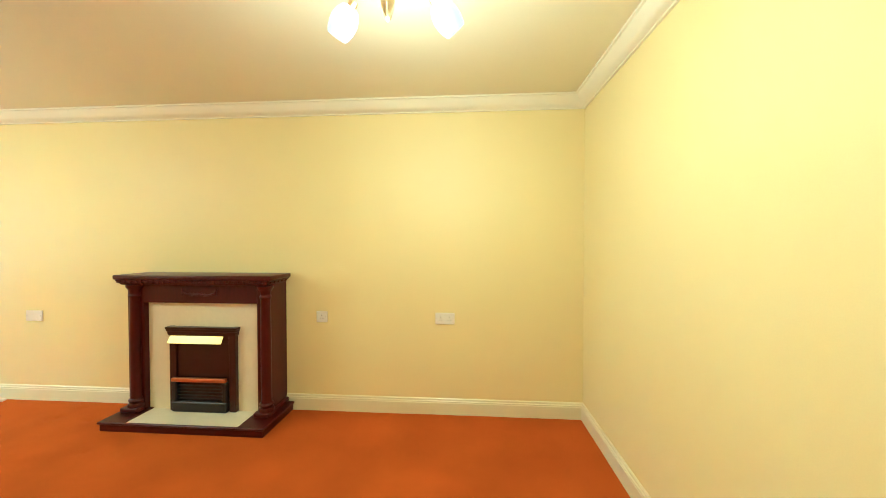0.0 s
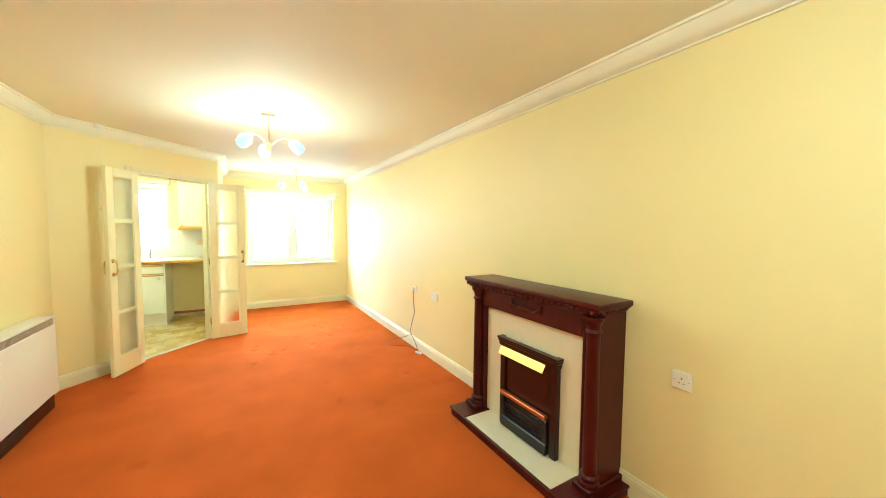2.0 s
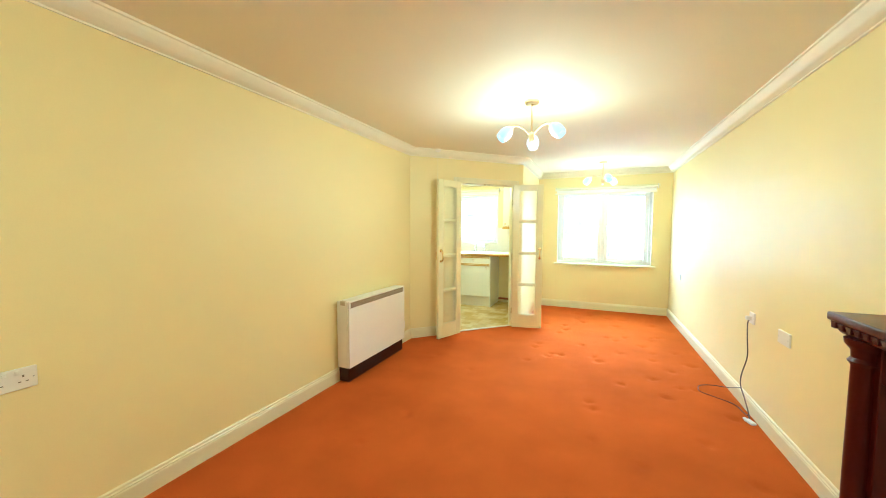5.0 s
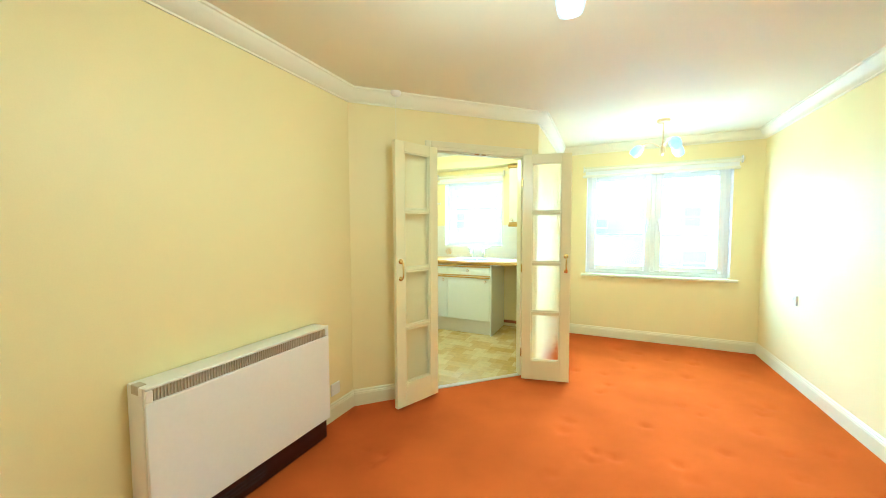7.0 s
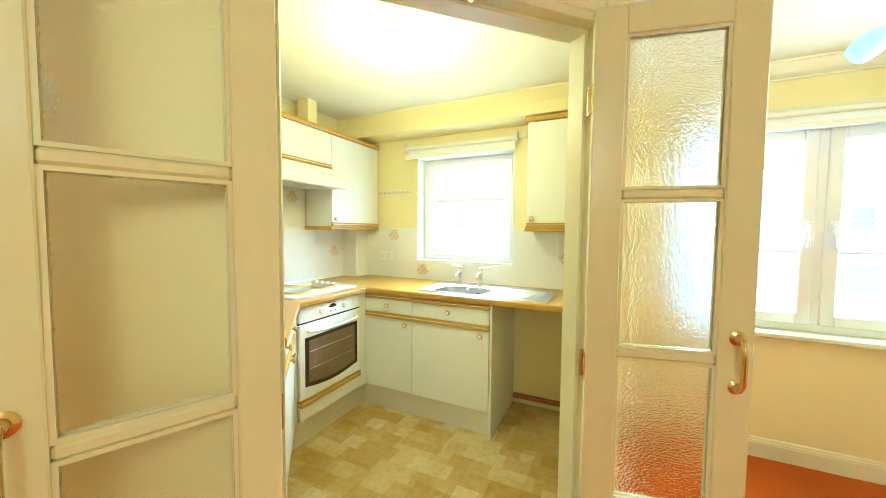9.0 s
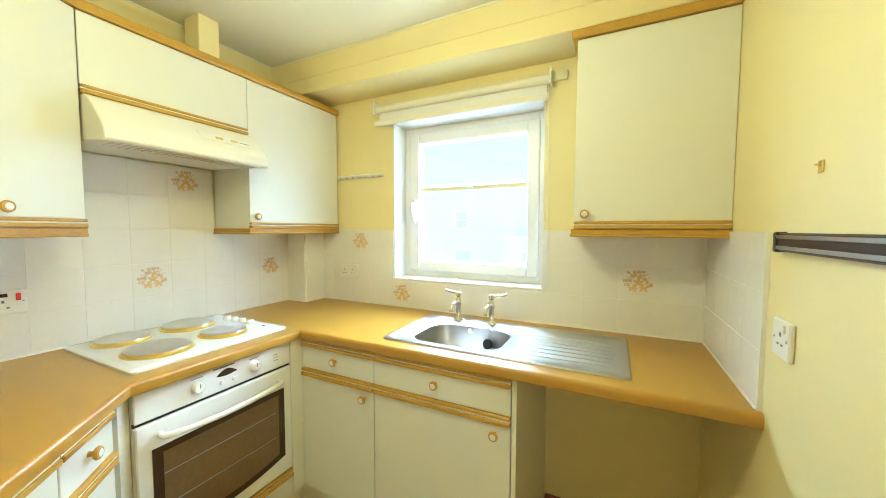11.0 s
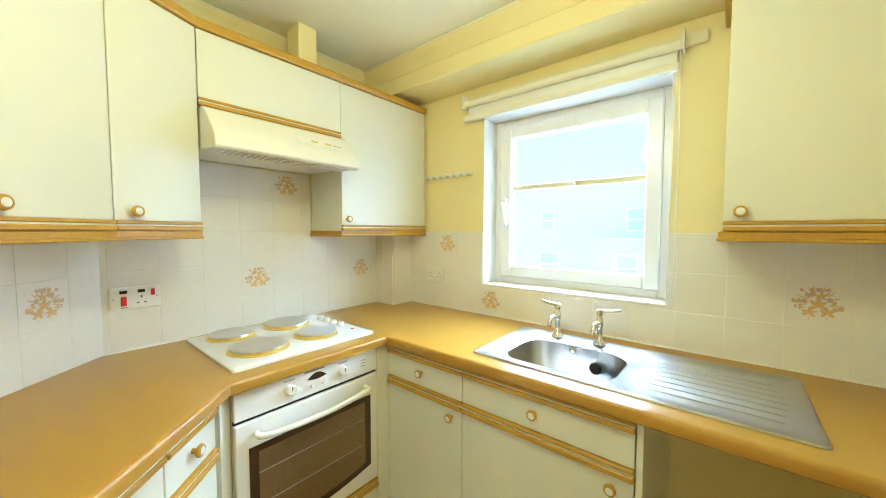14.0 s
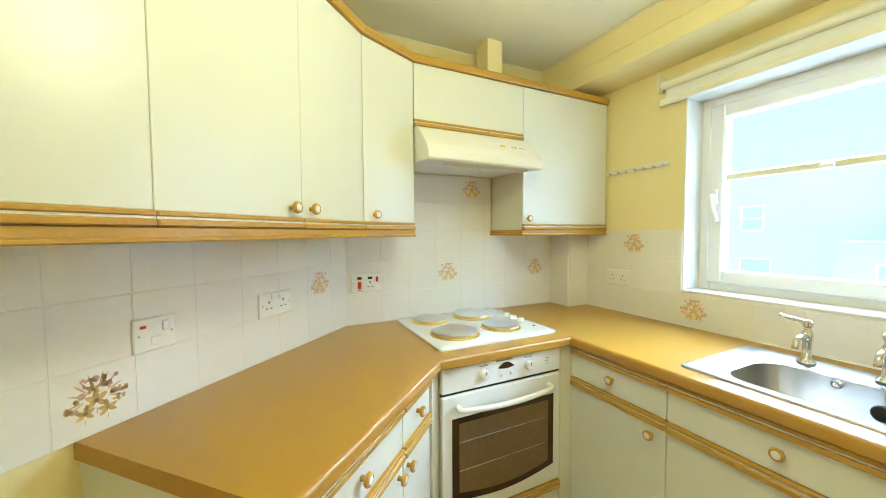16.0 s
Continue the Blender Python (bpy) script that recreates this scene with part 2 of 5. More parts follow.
def turned(profile, n=24, bm=None, m=None):
    """A body of revolution about z from (radius, height) pairs."""
    bm = bm or bmesh.new()
    m = m or Matrix()
    rings = []
    for r, z in profile:
        if r < 1e-6:
            rings.append([bm.verts.new(m @ Vector((0, 0, z)))])
        else:
            rings.append([bm.verts.new(m @ Vector((r * math.cos(2 * math.pi * i / n), r * math.sin(2 * math.pi * i / n), z))) for i in range(n)])
    for a, b in zip(rings, rings[1:]):
        for i in range(n):
            j = (i + 1) % n
            if len(a) == 1 and len(b) == 1:
                continue
            if len(a) == 1:
                bm.faces.new((a[0], b[i], b[j]))
            elif len(b) == 1:
                bm.faces.new((a[i], a[j], b[0]))
            else:
                bm.faces.new((a[i], a[j], b[j], b[i]))
    for ring, flip in ((rings[0], True), (rings[-1], False)):
        if len(ring) > 1:
            bm.faces.new(ring[::-1] if flip else ring)
    return bm


def tube(points, r, n=8, bm=None, taper=1.0):
    bm = bm or bmesh.new()
    pts = [Vector(p) for p in points]
    rings = []
    side = None
    for i, p in enumerate(pts):
        d = (pts[min(i + 1, len(pts) - 1)] - pts[max(i - 1, 0)]).normalized()
        side = d.orthogonal().normalized() if side is None else (side - d * side.dot(d)).normalized()
        up = d.cross(side)
        rr = r * (1 + (taper - 1) * i / max(1, len(pts) - 1))
        rings.append([bm.verts.new(p + rr * (math.cos(2 * math.pi * k / n) * side + math.sin(2 * math.pi * k / n) * up)) for k in range(n)])
    for a, b in zip(rings, rings[1:]):
        for k in range(n):
            bm.faces.new((a[k], a[(k + 1) % n], b[(k + 1) % n], b[k]))
    bm.faces.new(rings[0][::-1])
    bm.faces.new(rings[-1])
    return bm


def curve_points(ctrl, k=6):
    """Catmull-Rom points through ctrl."""
    c = [Vector(p) for p in ctrl]
    c = [c[0] * 2 - c[1]] + c + [c[-1] * 2 - c[-2]]
    out = []
    for i in range(1, len(c) - 2):
        for j in range(k):
            t = j / k
            a, b, d, e = c[i - 1], c[i], c[i + 1], c[i + 2]
            out.append(0.5 * ((2 * b) + (d - a) * t + (2 * a - 5 * b + 4 * d - e) * t * t + (3 * b - a - 3 * d + e) * t ** 3))
    return out + [c[-2]]


def sweep(path, profile, closed=False):
    """profile pairs of (distance to the right of the path, height) swept along a plan path with mitred corners."""
    bm = bmesh.new()
    p = [Vector(q) for q in path]
    k = len(p)
    rings = []
    for i in range(k):
        a = p[i] - p[i - 1] if (closed or i > 0) else p[1] - p[0]
        b = p[(i + 1) % k] - p[i] if (closed or i < k - 1) else p[-1] - p[-2]
        a, b = a.normalized(), b.normalized()
        na, nb = Vector((a.y, -a.x)), Vector((b.y, -b.x))
        mit = (na + nb).normalized()
        mit = mit / max(0.2, mit.dot(na))
        rings.append([bm.verts.new((p[i].x + mit.x * o, p[i].y + mit.y * o, z)) for o, z in profile])
    n = len(profile)
    for i in range(k if closed else k - 1):
        a, b = rings[i], rings[(i + 1) % k]
        for j in range(n):
            bm.faces.new((a[j], a[(j + 1) % n], b[(j + 1) % n], b[j]))
    if not closed:
        bm.faces.new(rings[0][::-1])
        bm.faces.new(rings[-1])
    return bm


def wall(name, p0, p1, thick, z0, z1, mat, label, holes=()):
    """An upright wall whose face runs from p0 to p1; its thickness lies to the left. Holes (s0, s1, low, high) go through it."""
    a, b = Vector(p0), Vector(p1)
    d = (b - a).normalized()
    left = Vector((-d.y, d.x))
    length = (b - a).length
    S = sorted({0, length, *(h[0] for h in holes), *(h[1] for h in holes)})
    Z = sorted({z0, z1, *(h[2] for h in holes), *(h[3] for h in holes)})
    S = [s for s in S if 0 <= s <= length]
    Z = [z for z in Z if z0 <= z <= z1]

    def solid(i, j):
        if not (0 <= i < len(S) - 1 and 0 <= j < len(Z) - 1):
            return False
        s, z = (S[i] + S[i + 1]) / 2, (Z[j] + Z[j + 1]) / 2
        return not any(h[0] < s < h[1] and h[2] < z < h[3] for h in holes)

    bm = bmesh.new()
    made = {}

    def v(i, j, k):
        if (i, j, k) not in made:
            q = a + d * S[i] + left * thick * k
            made[i, j, k] = bm.verts.new((q.x, q.y, Z[j]))
        return made[i, j, k]

    for i in range(len(S) - 1):
        for j in range(len(Z) - 1):
            if not solid(i, j):
                continue
            bm.faces.new((v(i, j, 0), v(i + 1, j, 0), v(i + 1, j + 1, 0), v(i, j + 1, 0)))
            bm.faces.new((v(i, j, 1), v(i, j + 1, 1), v(i + 1, j + 1, 1), v(i + 1, j, 1)))
            for di, dj, e in ((-1, 0, ((i, j), (i, j + 1))), (1, 0, ((i + 1, j), (i + 1, j + 1))), (0, -1, ((i, j), (i + 1, j))), (0, 1, ((i, j + 1), (i + 1, j + 1)))):
                if not solid(i + di, j + dj):
                    (a1, b1), (a2, b2) = e
                    bm.faces.new((v(a1, b1, 0), v(a2, b2, 0), v(a2, b2, 1), v(a1, b1, 1)))
    ob = part(name, bm, mat)
    return tagged(ob, label, "wall", kind="structure")


# ---- plan ----
CEILING = 2.365
LX0, LX1, FAR = 0.785, 4.0, 8.065         # living room: left and fireplace wall, window wall
A, B = Vector((0.785, 5.385)), Vector((1.95, 6.55))   # ends of the slanting wall with the doors
D = (B - A).normalized()                 # along that wall
N = Vector((D.y, -D.x))                  # from it into the living room
KX1, KX0 = 1.867, -0.395                 # kitchen: party wall, hob wall
KC = Vector((-0.395, 6.60))              # where hob wall meets the slanting tiled wall
KD = Vector((1, -1)).normalized()        # along the tiled wall
KE = Vector((0.733, 5.472))              # its end at the door wall
DOOR0, DOOR1, DOOR_TOP = 0.635, 1.525, 2.0
KW = (0.33, 1.205, 1.107, 2.03)          # kitchen window
LW = (2.285, 3.745, 0.79, 2.04)          # living room window
OUT = 0.28                               # thickness of the outer wall


# ---- structure ----
def diagonal(p):
    return p.y - p.x


def carpet():
    bm = bmesh.new()
    xs = sorted({*np.round(np.arange(0.785, 4.0, 0.025), 3).tolist(), 1.95, 4.0})
    ys = np.round(np.linspace(0, FAR, 323), 4).tolist()
    grid = [[bm.verts.new((x, y, 0)) for y in ys] for x in xs]
    for i in range(len(xs) - 1):
        for j in range(len(ys) - 1):
            if xs[i + 1] <= 1.951 and ys[j] - xs[i + 1] > 4.75:
                continue
            bm.faces.new((grid[i][j], grid[i + 1][j], grid[i + 1][j + 1], grid[i][j + 1]))
    edge = 4.60 + 0.05 * math.sqrt(2)
    bmesh.ops.bisect_plane(bm, geom=bm.verts[:] + bm.edges[:] + bm.faces[:], plane_co=(0, edge, 0), plane_no=(-1, 1, 0))
    bmesh.ops.delete(bm, geom=[f for f in bm.faces if f.calc_center_median().x < 1.951 and diagonal(f.calc_center_median()) > edge], context="FACES")
    rng = random.Random(4)
    dents = [(3.415, 5.24, 0.034), (3.44, 6.22, 0.034), (3.84, 5.75, 0.03), (3.86, 4.70, 0.036), (3.58, 4.26, 0.036), (3.18, 3.85, 0.034), (3.745, 3.90, 0.03), (3.90, 3.90, 0.03), (3.73, 3.63, 0.03)]
    dents += [(rng.uniform(2.2, 3.8), rng.uniform(5.3, 7.7), rng.uniform(0.024, 0.042)) for _ in range(34)]
    dents += [(rng.uniform(1.2, 3.8), rng.uniform(1.2, 5.3), rng.uniform(0.02, 0.036)) for _ in range(26)]
    for v in bm.verts:
        h = 0.0022 * noise.noise(v.co * 3.1) + 0.0012 * noise.noise(v.co * 11.0)
        for dx, dy, r in dents:
            q = ((v.co.x - dx) ** 2 + (v.co.y - dy) ** 2) / r ** 2
            if q < 4:
                h -= 0.020 * math.exp(-q)
        v.co.z = h
    for f in bm.faces:
        f.smooth = True
    return tagged(part("floor_carpet", bm, CARPET), "rust-orange wall-to-wall carpet with furniture dents", "carpet", kind="structure")


carpet()
slab = [(-0.9, -0.4), (4.4, -0.4), (4.4, 8.35), (-0.9, 8.35)]
tagged(part("floor_slab", prism(slab, -0.3, -0.03), GROUT), "concrete floor slab under the rooms", "floor", kind="structure")
kfloor = [tuple(A + D * 0 - N * 0.05), tuple(B - N * 0.05 + D * 0.05), (1.9, FAR), (-0.45, FAR), (-0.45, 6.6), (0.70, 5.42)]
tagged(part("floor_kitchen", prism(kfloor, -0.02, -0.001), VINYL), "patterned tan and straw vinyl kitchen floor", "floor", kind="structure")
tagged(part("ceiling", prism(slab, CEILING, CEILING + 0.2), CEIL), "matt cream painted ceiling", "ceiling", kind="structure")

wall("wall_fireplace", (LX1, -0.2), (LX1, FAR + OUT), -0.2, 0, CEILING, WALL, "plain cream painted wall behind the fireplace")
wall("wall_back", (LX0 - 0.1, 0), (LX1, 0), -0.2, 0, CEILING, WALL, "plain cream painted end wall of the living room")
wall("wall_heater", (LX0, 0), tuple(A), 0.1, 0, CEILING, WALL, "cream painted wall with the storage heater")
wall("wall_doors", tuple(A), tuple(B), 0.1, 0, CEILING, WALL, "slanting cream wall with the glazed double doors", [(DOOR0, DOOR1, 0, DOOR_TOP)])
wall("wall_party", (1.95, 6.55), (1.95, FAR), 0.083, 0, CEILING, WALL, "cream partition between kitchen and living room")
wall("wall_window", (-0.6, FAR), (LX1, FAR), OUT, 0, CEILING, WALL, "cream outer wall with two windows",
     [(KW[0] + 0.6, KW[1] + 0.6, KW[2], KW[3]), (LW[0] + 0.6, LW[1] + 0.6, LW[2], LW[3])])
hobwall = wall("wall_hob", (KX0, FAR), (KX0, KC.y - 0.08), -0.2, 0, CEILING, WALL, "cream kitchen wall behind the hob")
sidewall = wall("wall_slant", tuple(KC), tuple(KE), -0.12, 0, CEILING, WALL, "slanting cream kitchen wall with tiled splashback")
tagged(part("pillar", boxes(((KX0, 7.905, 0), (-0.235, FAR, CEILING))), WALL), "boxed-in corner pillar in the kitchen", "pillar", kind="structure")
tagged(part("beam", boxes(((KX0, 7.83, 2.2), (KX1, FAR, CEILING)), bevel=0.004), WALL), "cream boxed beam over the kitchen window", "beam", kind="structure")

loop = [(LX0, 0), (LX0, A.y), tuple(B), (1.95, FAR), (LX1, FAR), (LX1, 0)]
cove_profile = [(0, 2.275), (0.012, 2.275), (0.014, 2.283), (0.03, 2.291), (0.05, 2.31), (0.068, 2.333), (0.078, 2.351), (0.088, 2.354), (0.09, CEILING), (0, CEILING)]
tagged(part("trim_coving", sweep(loop, cove_profile, True), COVE, smooth=True), "white plaster coving round the living room", "coving", kind="structure")
kloop = [(KX0, KC.y), (KX0, 7.83), (KX1, 7.83), (KX1, 6.55), tuple(A - N * 0.1 + D * 0.07)]
small_cove = [(0, 2.285), (0.004, 2.285), (0.012, 2.302), (0.026, 2.325), (0.04, 2.342), (0.05, 2.352), (0.053, CEILING), (0, CEILING)]
tagged(part("trim_kitchen_coving", sweep(kloop, small_cove), WALL, smooth=True), "cream painted coving in the kitchen", "coving", kind="structure")
bead = [(0.05, CEILING - 0.006), (0.056, CEILING - 0.006), (0.059, CEILING - 0.001), (0.05, CEILING - 0.001)]
tagged(part("trim_kitchen_bead", sweep(kloop, bead), COVE, smooth=True), "fine white bead between kitchen coving and ceiling", "trim", kind="structure")
skirt = [(0, -0.01), (0.016, -0.01), (0.016, 0.088), (0.013, 0.094), (0.014, 0.1), (0.009, 0.106), (0.008, 0.116), (0.003, 0.122), (0, 0.122)]
around = [tuple(A + D * (DOOR1 + 0.06)), tuple(B), (1.95, FAR), (LX1, FAR), (LX1, 0), (LX0, 0), tuple(A), tuple(A + D * (DOOR0 - 0.06))]
tagged(part("baseboard", sweep(around, skirt), TRIM), "moulded cream skirting board", "skirting board", kind="structure")


# ---- outside ----
def outside():
    # Unseen ground sheet, added as a reflector for the daylight.
    g = bmesh.new()
    for q in ((-900, 8.5), (900, 8.5), (900, 1800), (-900, 1800)):
        g.verts.new((q[0], q[1], -3.2))
    g.faces.new(g.verts[:])
    tagged(part("ground", g, BOUNCE_GROUND), "unseen pale ground outside, added to bounce daylight", "ground", kind="structure")
    x0, x1, y, z0, z1 = -16.0, 22.0, 24.0, -3.2, 3.6
    house = thing("building", "pale rendered terrace with an extension opposite", "building", pose(3, y, z0))
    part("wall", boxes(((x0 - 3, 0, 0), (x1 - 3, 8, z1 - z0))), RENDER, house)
    rb = bmesh.new()
    prof = [(0.0, z1 - z0), (4, z1 - z0 + 0.9), (8.4, z1 - z0)]
    ends = [[rb.verts.new((xx, py, pz)) for py, pz in prof] for xx in (x0 - 3.3, x1 - 2.7)]
    rb.faces.new(ends[0])
    rb.faces.new(ends[1][::-1])
    for i in range(3):
        rb.faces.new((ends[0][i], ends[0][(i + 1) % 3], ends[1][(i + 1) % 3], ends[1][i]))
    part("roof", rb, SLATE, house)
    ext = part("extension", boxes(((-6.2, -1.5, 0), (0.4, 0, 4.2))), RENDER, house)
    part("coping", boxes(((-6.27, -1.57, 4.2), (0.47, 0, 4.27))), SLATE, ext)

    def far_window(cx, cy, cz, wide, high):
        w = part("window", boxes(((cx, cy - 0.02, cz), (cx + wide, cy + 0.05, cz + high))), SKY_GLASS, house)
        e = 0.06
        part("frame", boxes(((cx - e, cy - 0.05, cz - e), (cx + wide + e, cy - 0.02, cz)), ((cx - e, cy - 0.05, cz + high), (cx + wide + e, cy - 0.02, cz + high + e)),
                            ((cx - e, cy - 0.05, cz), (cx, cy - 0.02, cz + high)), ((cx + wide, cy - 0.05, cz), (cx + wide + e, cy - 0.02, cz + high)),
                            ((cx, cy - 0.05, cz + high / 2 - 0.03), (cx + wide, cy - 0.02, cz + high / 2 + 0.03))), UPVC, w)

    for i in range(9):
        cx = -17.6 + i * 4.12
        far_window(cx, 0, 4.66, 0.67, 0.93)
        if not -6.6 < cx < 0.6:
            far_window(cx, 0, 2.3, 0.95, 1.15)
    for cx in (-5.3, -2.6):
        far_window(cx, -1.5, 2.5, 0.75, 1.05)


outside()
hz = bmesh.new()
for q in ((-160, -3.2), (160, -3.2), (160, 21), (-160, 21)):
    hz.verts.new((q[0], 70, q[1]))
hz.faces.new(hz.verts[:])
tagged(part("backdrop", hz, HAZE), "pale overcast sky low over the roofs", "sky", kind="structure")


# ---- windows ----
def ring(x0, x1, z0, z1, w, y0, y1, bevel=0.004):
    return boxes(((x0, y0, z0), (x0 + w, y1, z1)), ((x1 - w, y0, z0), (x1, y1, z1)), ((x0 + w, y0, z0), (x1 - w, y1, z0 + w)), ((x0 + w, y0, z1 - w), (x1 - w, y1, z1)), bevel=bevel)


def pane(name, x0, x1, z0, z1, y, parent, mat=None):
    ob = part(name, boxes(((x0, y, z0), (x1, y + 0.006, z1))), mat or GLASS, parent)
    ob.visible_shadow = False
    return ob


def window_handle(x, y, z, parent, side=1):
    bm = boxes(((x - 0.014, y - 0.014, z - 0.035), (x + 0.014, y, z + 0.035)), ((x - 0.009, y - 0.04, z - 0.012), (x + 0.009, y - 0.012, z + 0.012)), bevel=0.004)
    tube([(x, y - 0.038, z + 0.005), (x + side * 0.012, y - 0.045, z - 0.05), (x + side * 0.03, y - 0.045, z - 0.115)], 0.009, 8, bm)
    return part("handle", bm, UPVC, parent, "white lever handle", smooth=True)


def reveal(x0, x1, z0, z1, y, parent):
    """White lining boards on the sides and the head of the opening."""
    e = 0.006
    part("reveal_side", boxes(((x0, FAR - 0.002, z0 + 0.013), (x0 + e, y, z1 - e)), bevel=0.001), REVEAL, parent)
    part("reveal_side", boxes(((x1 - e, FAR - 0.002, z0 + 0.013), (x1, y, z1 - e)), bevel=0.001), REVEAL, parent)
    part("reveal_head", boxes(((x0, FAR - 0.002, z1 - e), (x1, y, z1)), bevel=0.001), REVEAL, parent)


def kitchen_window():
    x0, x1, z0, z1 = KW
    y = FAR + 0.13
    w = thing("window_1", "white plastic kitchen window with one casement and a mid bar", "window", kind="structure")
    part("frame", ring(x0, x1, z0, z1, 0.05, y, y + 0.07), UPVC, w)
    c = part("casement", ring(x0 + 0.045, x1 - 0.045, z0 + 0.045, z1 - 0.045, 0.062, y - 0.018, y + 0.05, 0.006), UPVC, w)
    a, b = x0 + 0.105, x1 - 0.105
    mz = 1.65
    part("bar", boxes(((a, y + 0.006, mz - 0.013), (b, y + 0.04, mz + 0.013)), bevel=0.003), TRIM, w)
    part("catch", boxes((((a + b) / 2 - 0.02, y - 0.006, mz - 0.014), ((a + b) / 2 + 0.02, y + 0.006, mz + 0.004)), bevel=0.003), UPVC, w)
    pane("pane", a, b, z0 + 0.105, mz - 0.012, y + 0.02, c)
    pane("pane", a, b, mz + 0.012, z1 - 0.105, y + 0.02, c)
    window_handle(x0 + 0.075, y - 0.018, 1.56, w)
    reveal(x0, x1, z0, z1, y, w)
    part("window_sill", boxes(((x0 - 0.0, FAR - 0.012, z0 - 0.0), (x1, y, z0 + 0.012)), bevel=0.003), TILE, w, "cream tiled sill")


def living_window():
    x0, x1, z0, z1 = LW
    y = FAR + 0.08
    w = thing("window_2", "white plastic two-light window with lever handles", "window", kind="structure")
    part("frame", ring(x0, x1, z0, z1, 0.05, y, y + 0.07), UPVC, w)
    mid = (x0 + x1) / 2
    part("mullion", boxes(((mid - 0.03, y, z0 + 0.05), (mid + 0.03, y + 0.07, z1 - 0.05)), bevel=0.004), UPVC, w)
    for a, b, s in ((x0 + 0.045, mid - 0.022, 1), (mid + 0.022, x1 - 0.045, -1)):
        c = part("casement", ring(a, b, z0 + 0.045, z1 - 0.045, 0.065, y - 0.018, y + 0.05, 0.006), UPVC, w)
        mz = 1.275
        part("bar", boxes(((a + 0.06, y + 0.006, mz - 0.009), (b - 0.06, y + 0.04, mz + 0.009)), bevel=0.003), UPVC, c)
        pane("pane", a + 0.06, b - 0.06, z0 + 0.105, mz - 0.008, y + 0.02, c)
        pane("pane", a + 0.06, b - 0.06, mz + 0.008, z1 - 0.105, y + 0.02, c)
        hx = b - 0.03 if s > 0 else a + 0.03
        window_handle(hx, y - 0.018, 1.42, w, -s * 0.4)
    reveal(x0, x1, z0, z1, y, w)
    part("vent", boxes(((mid - 0.17, y - 0.012, z1 - 0.035), (mid + 0.2, y, z1 - 0.018)), bevel=0.002), GREY_VENT, w, "slim trickle vent")
    part("window_sill", boxes(((x0 - 0.05, FAR - 0.05, z0 - 0.03), (x1 + 0.06, FAR, z0)), ((x0, FAR, z0 - 0.025), (x1, y, z0 + 0.001)), bevel=0.005), TRIM, w, "cream painted sill board")


kitchen_window()
living_window()


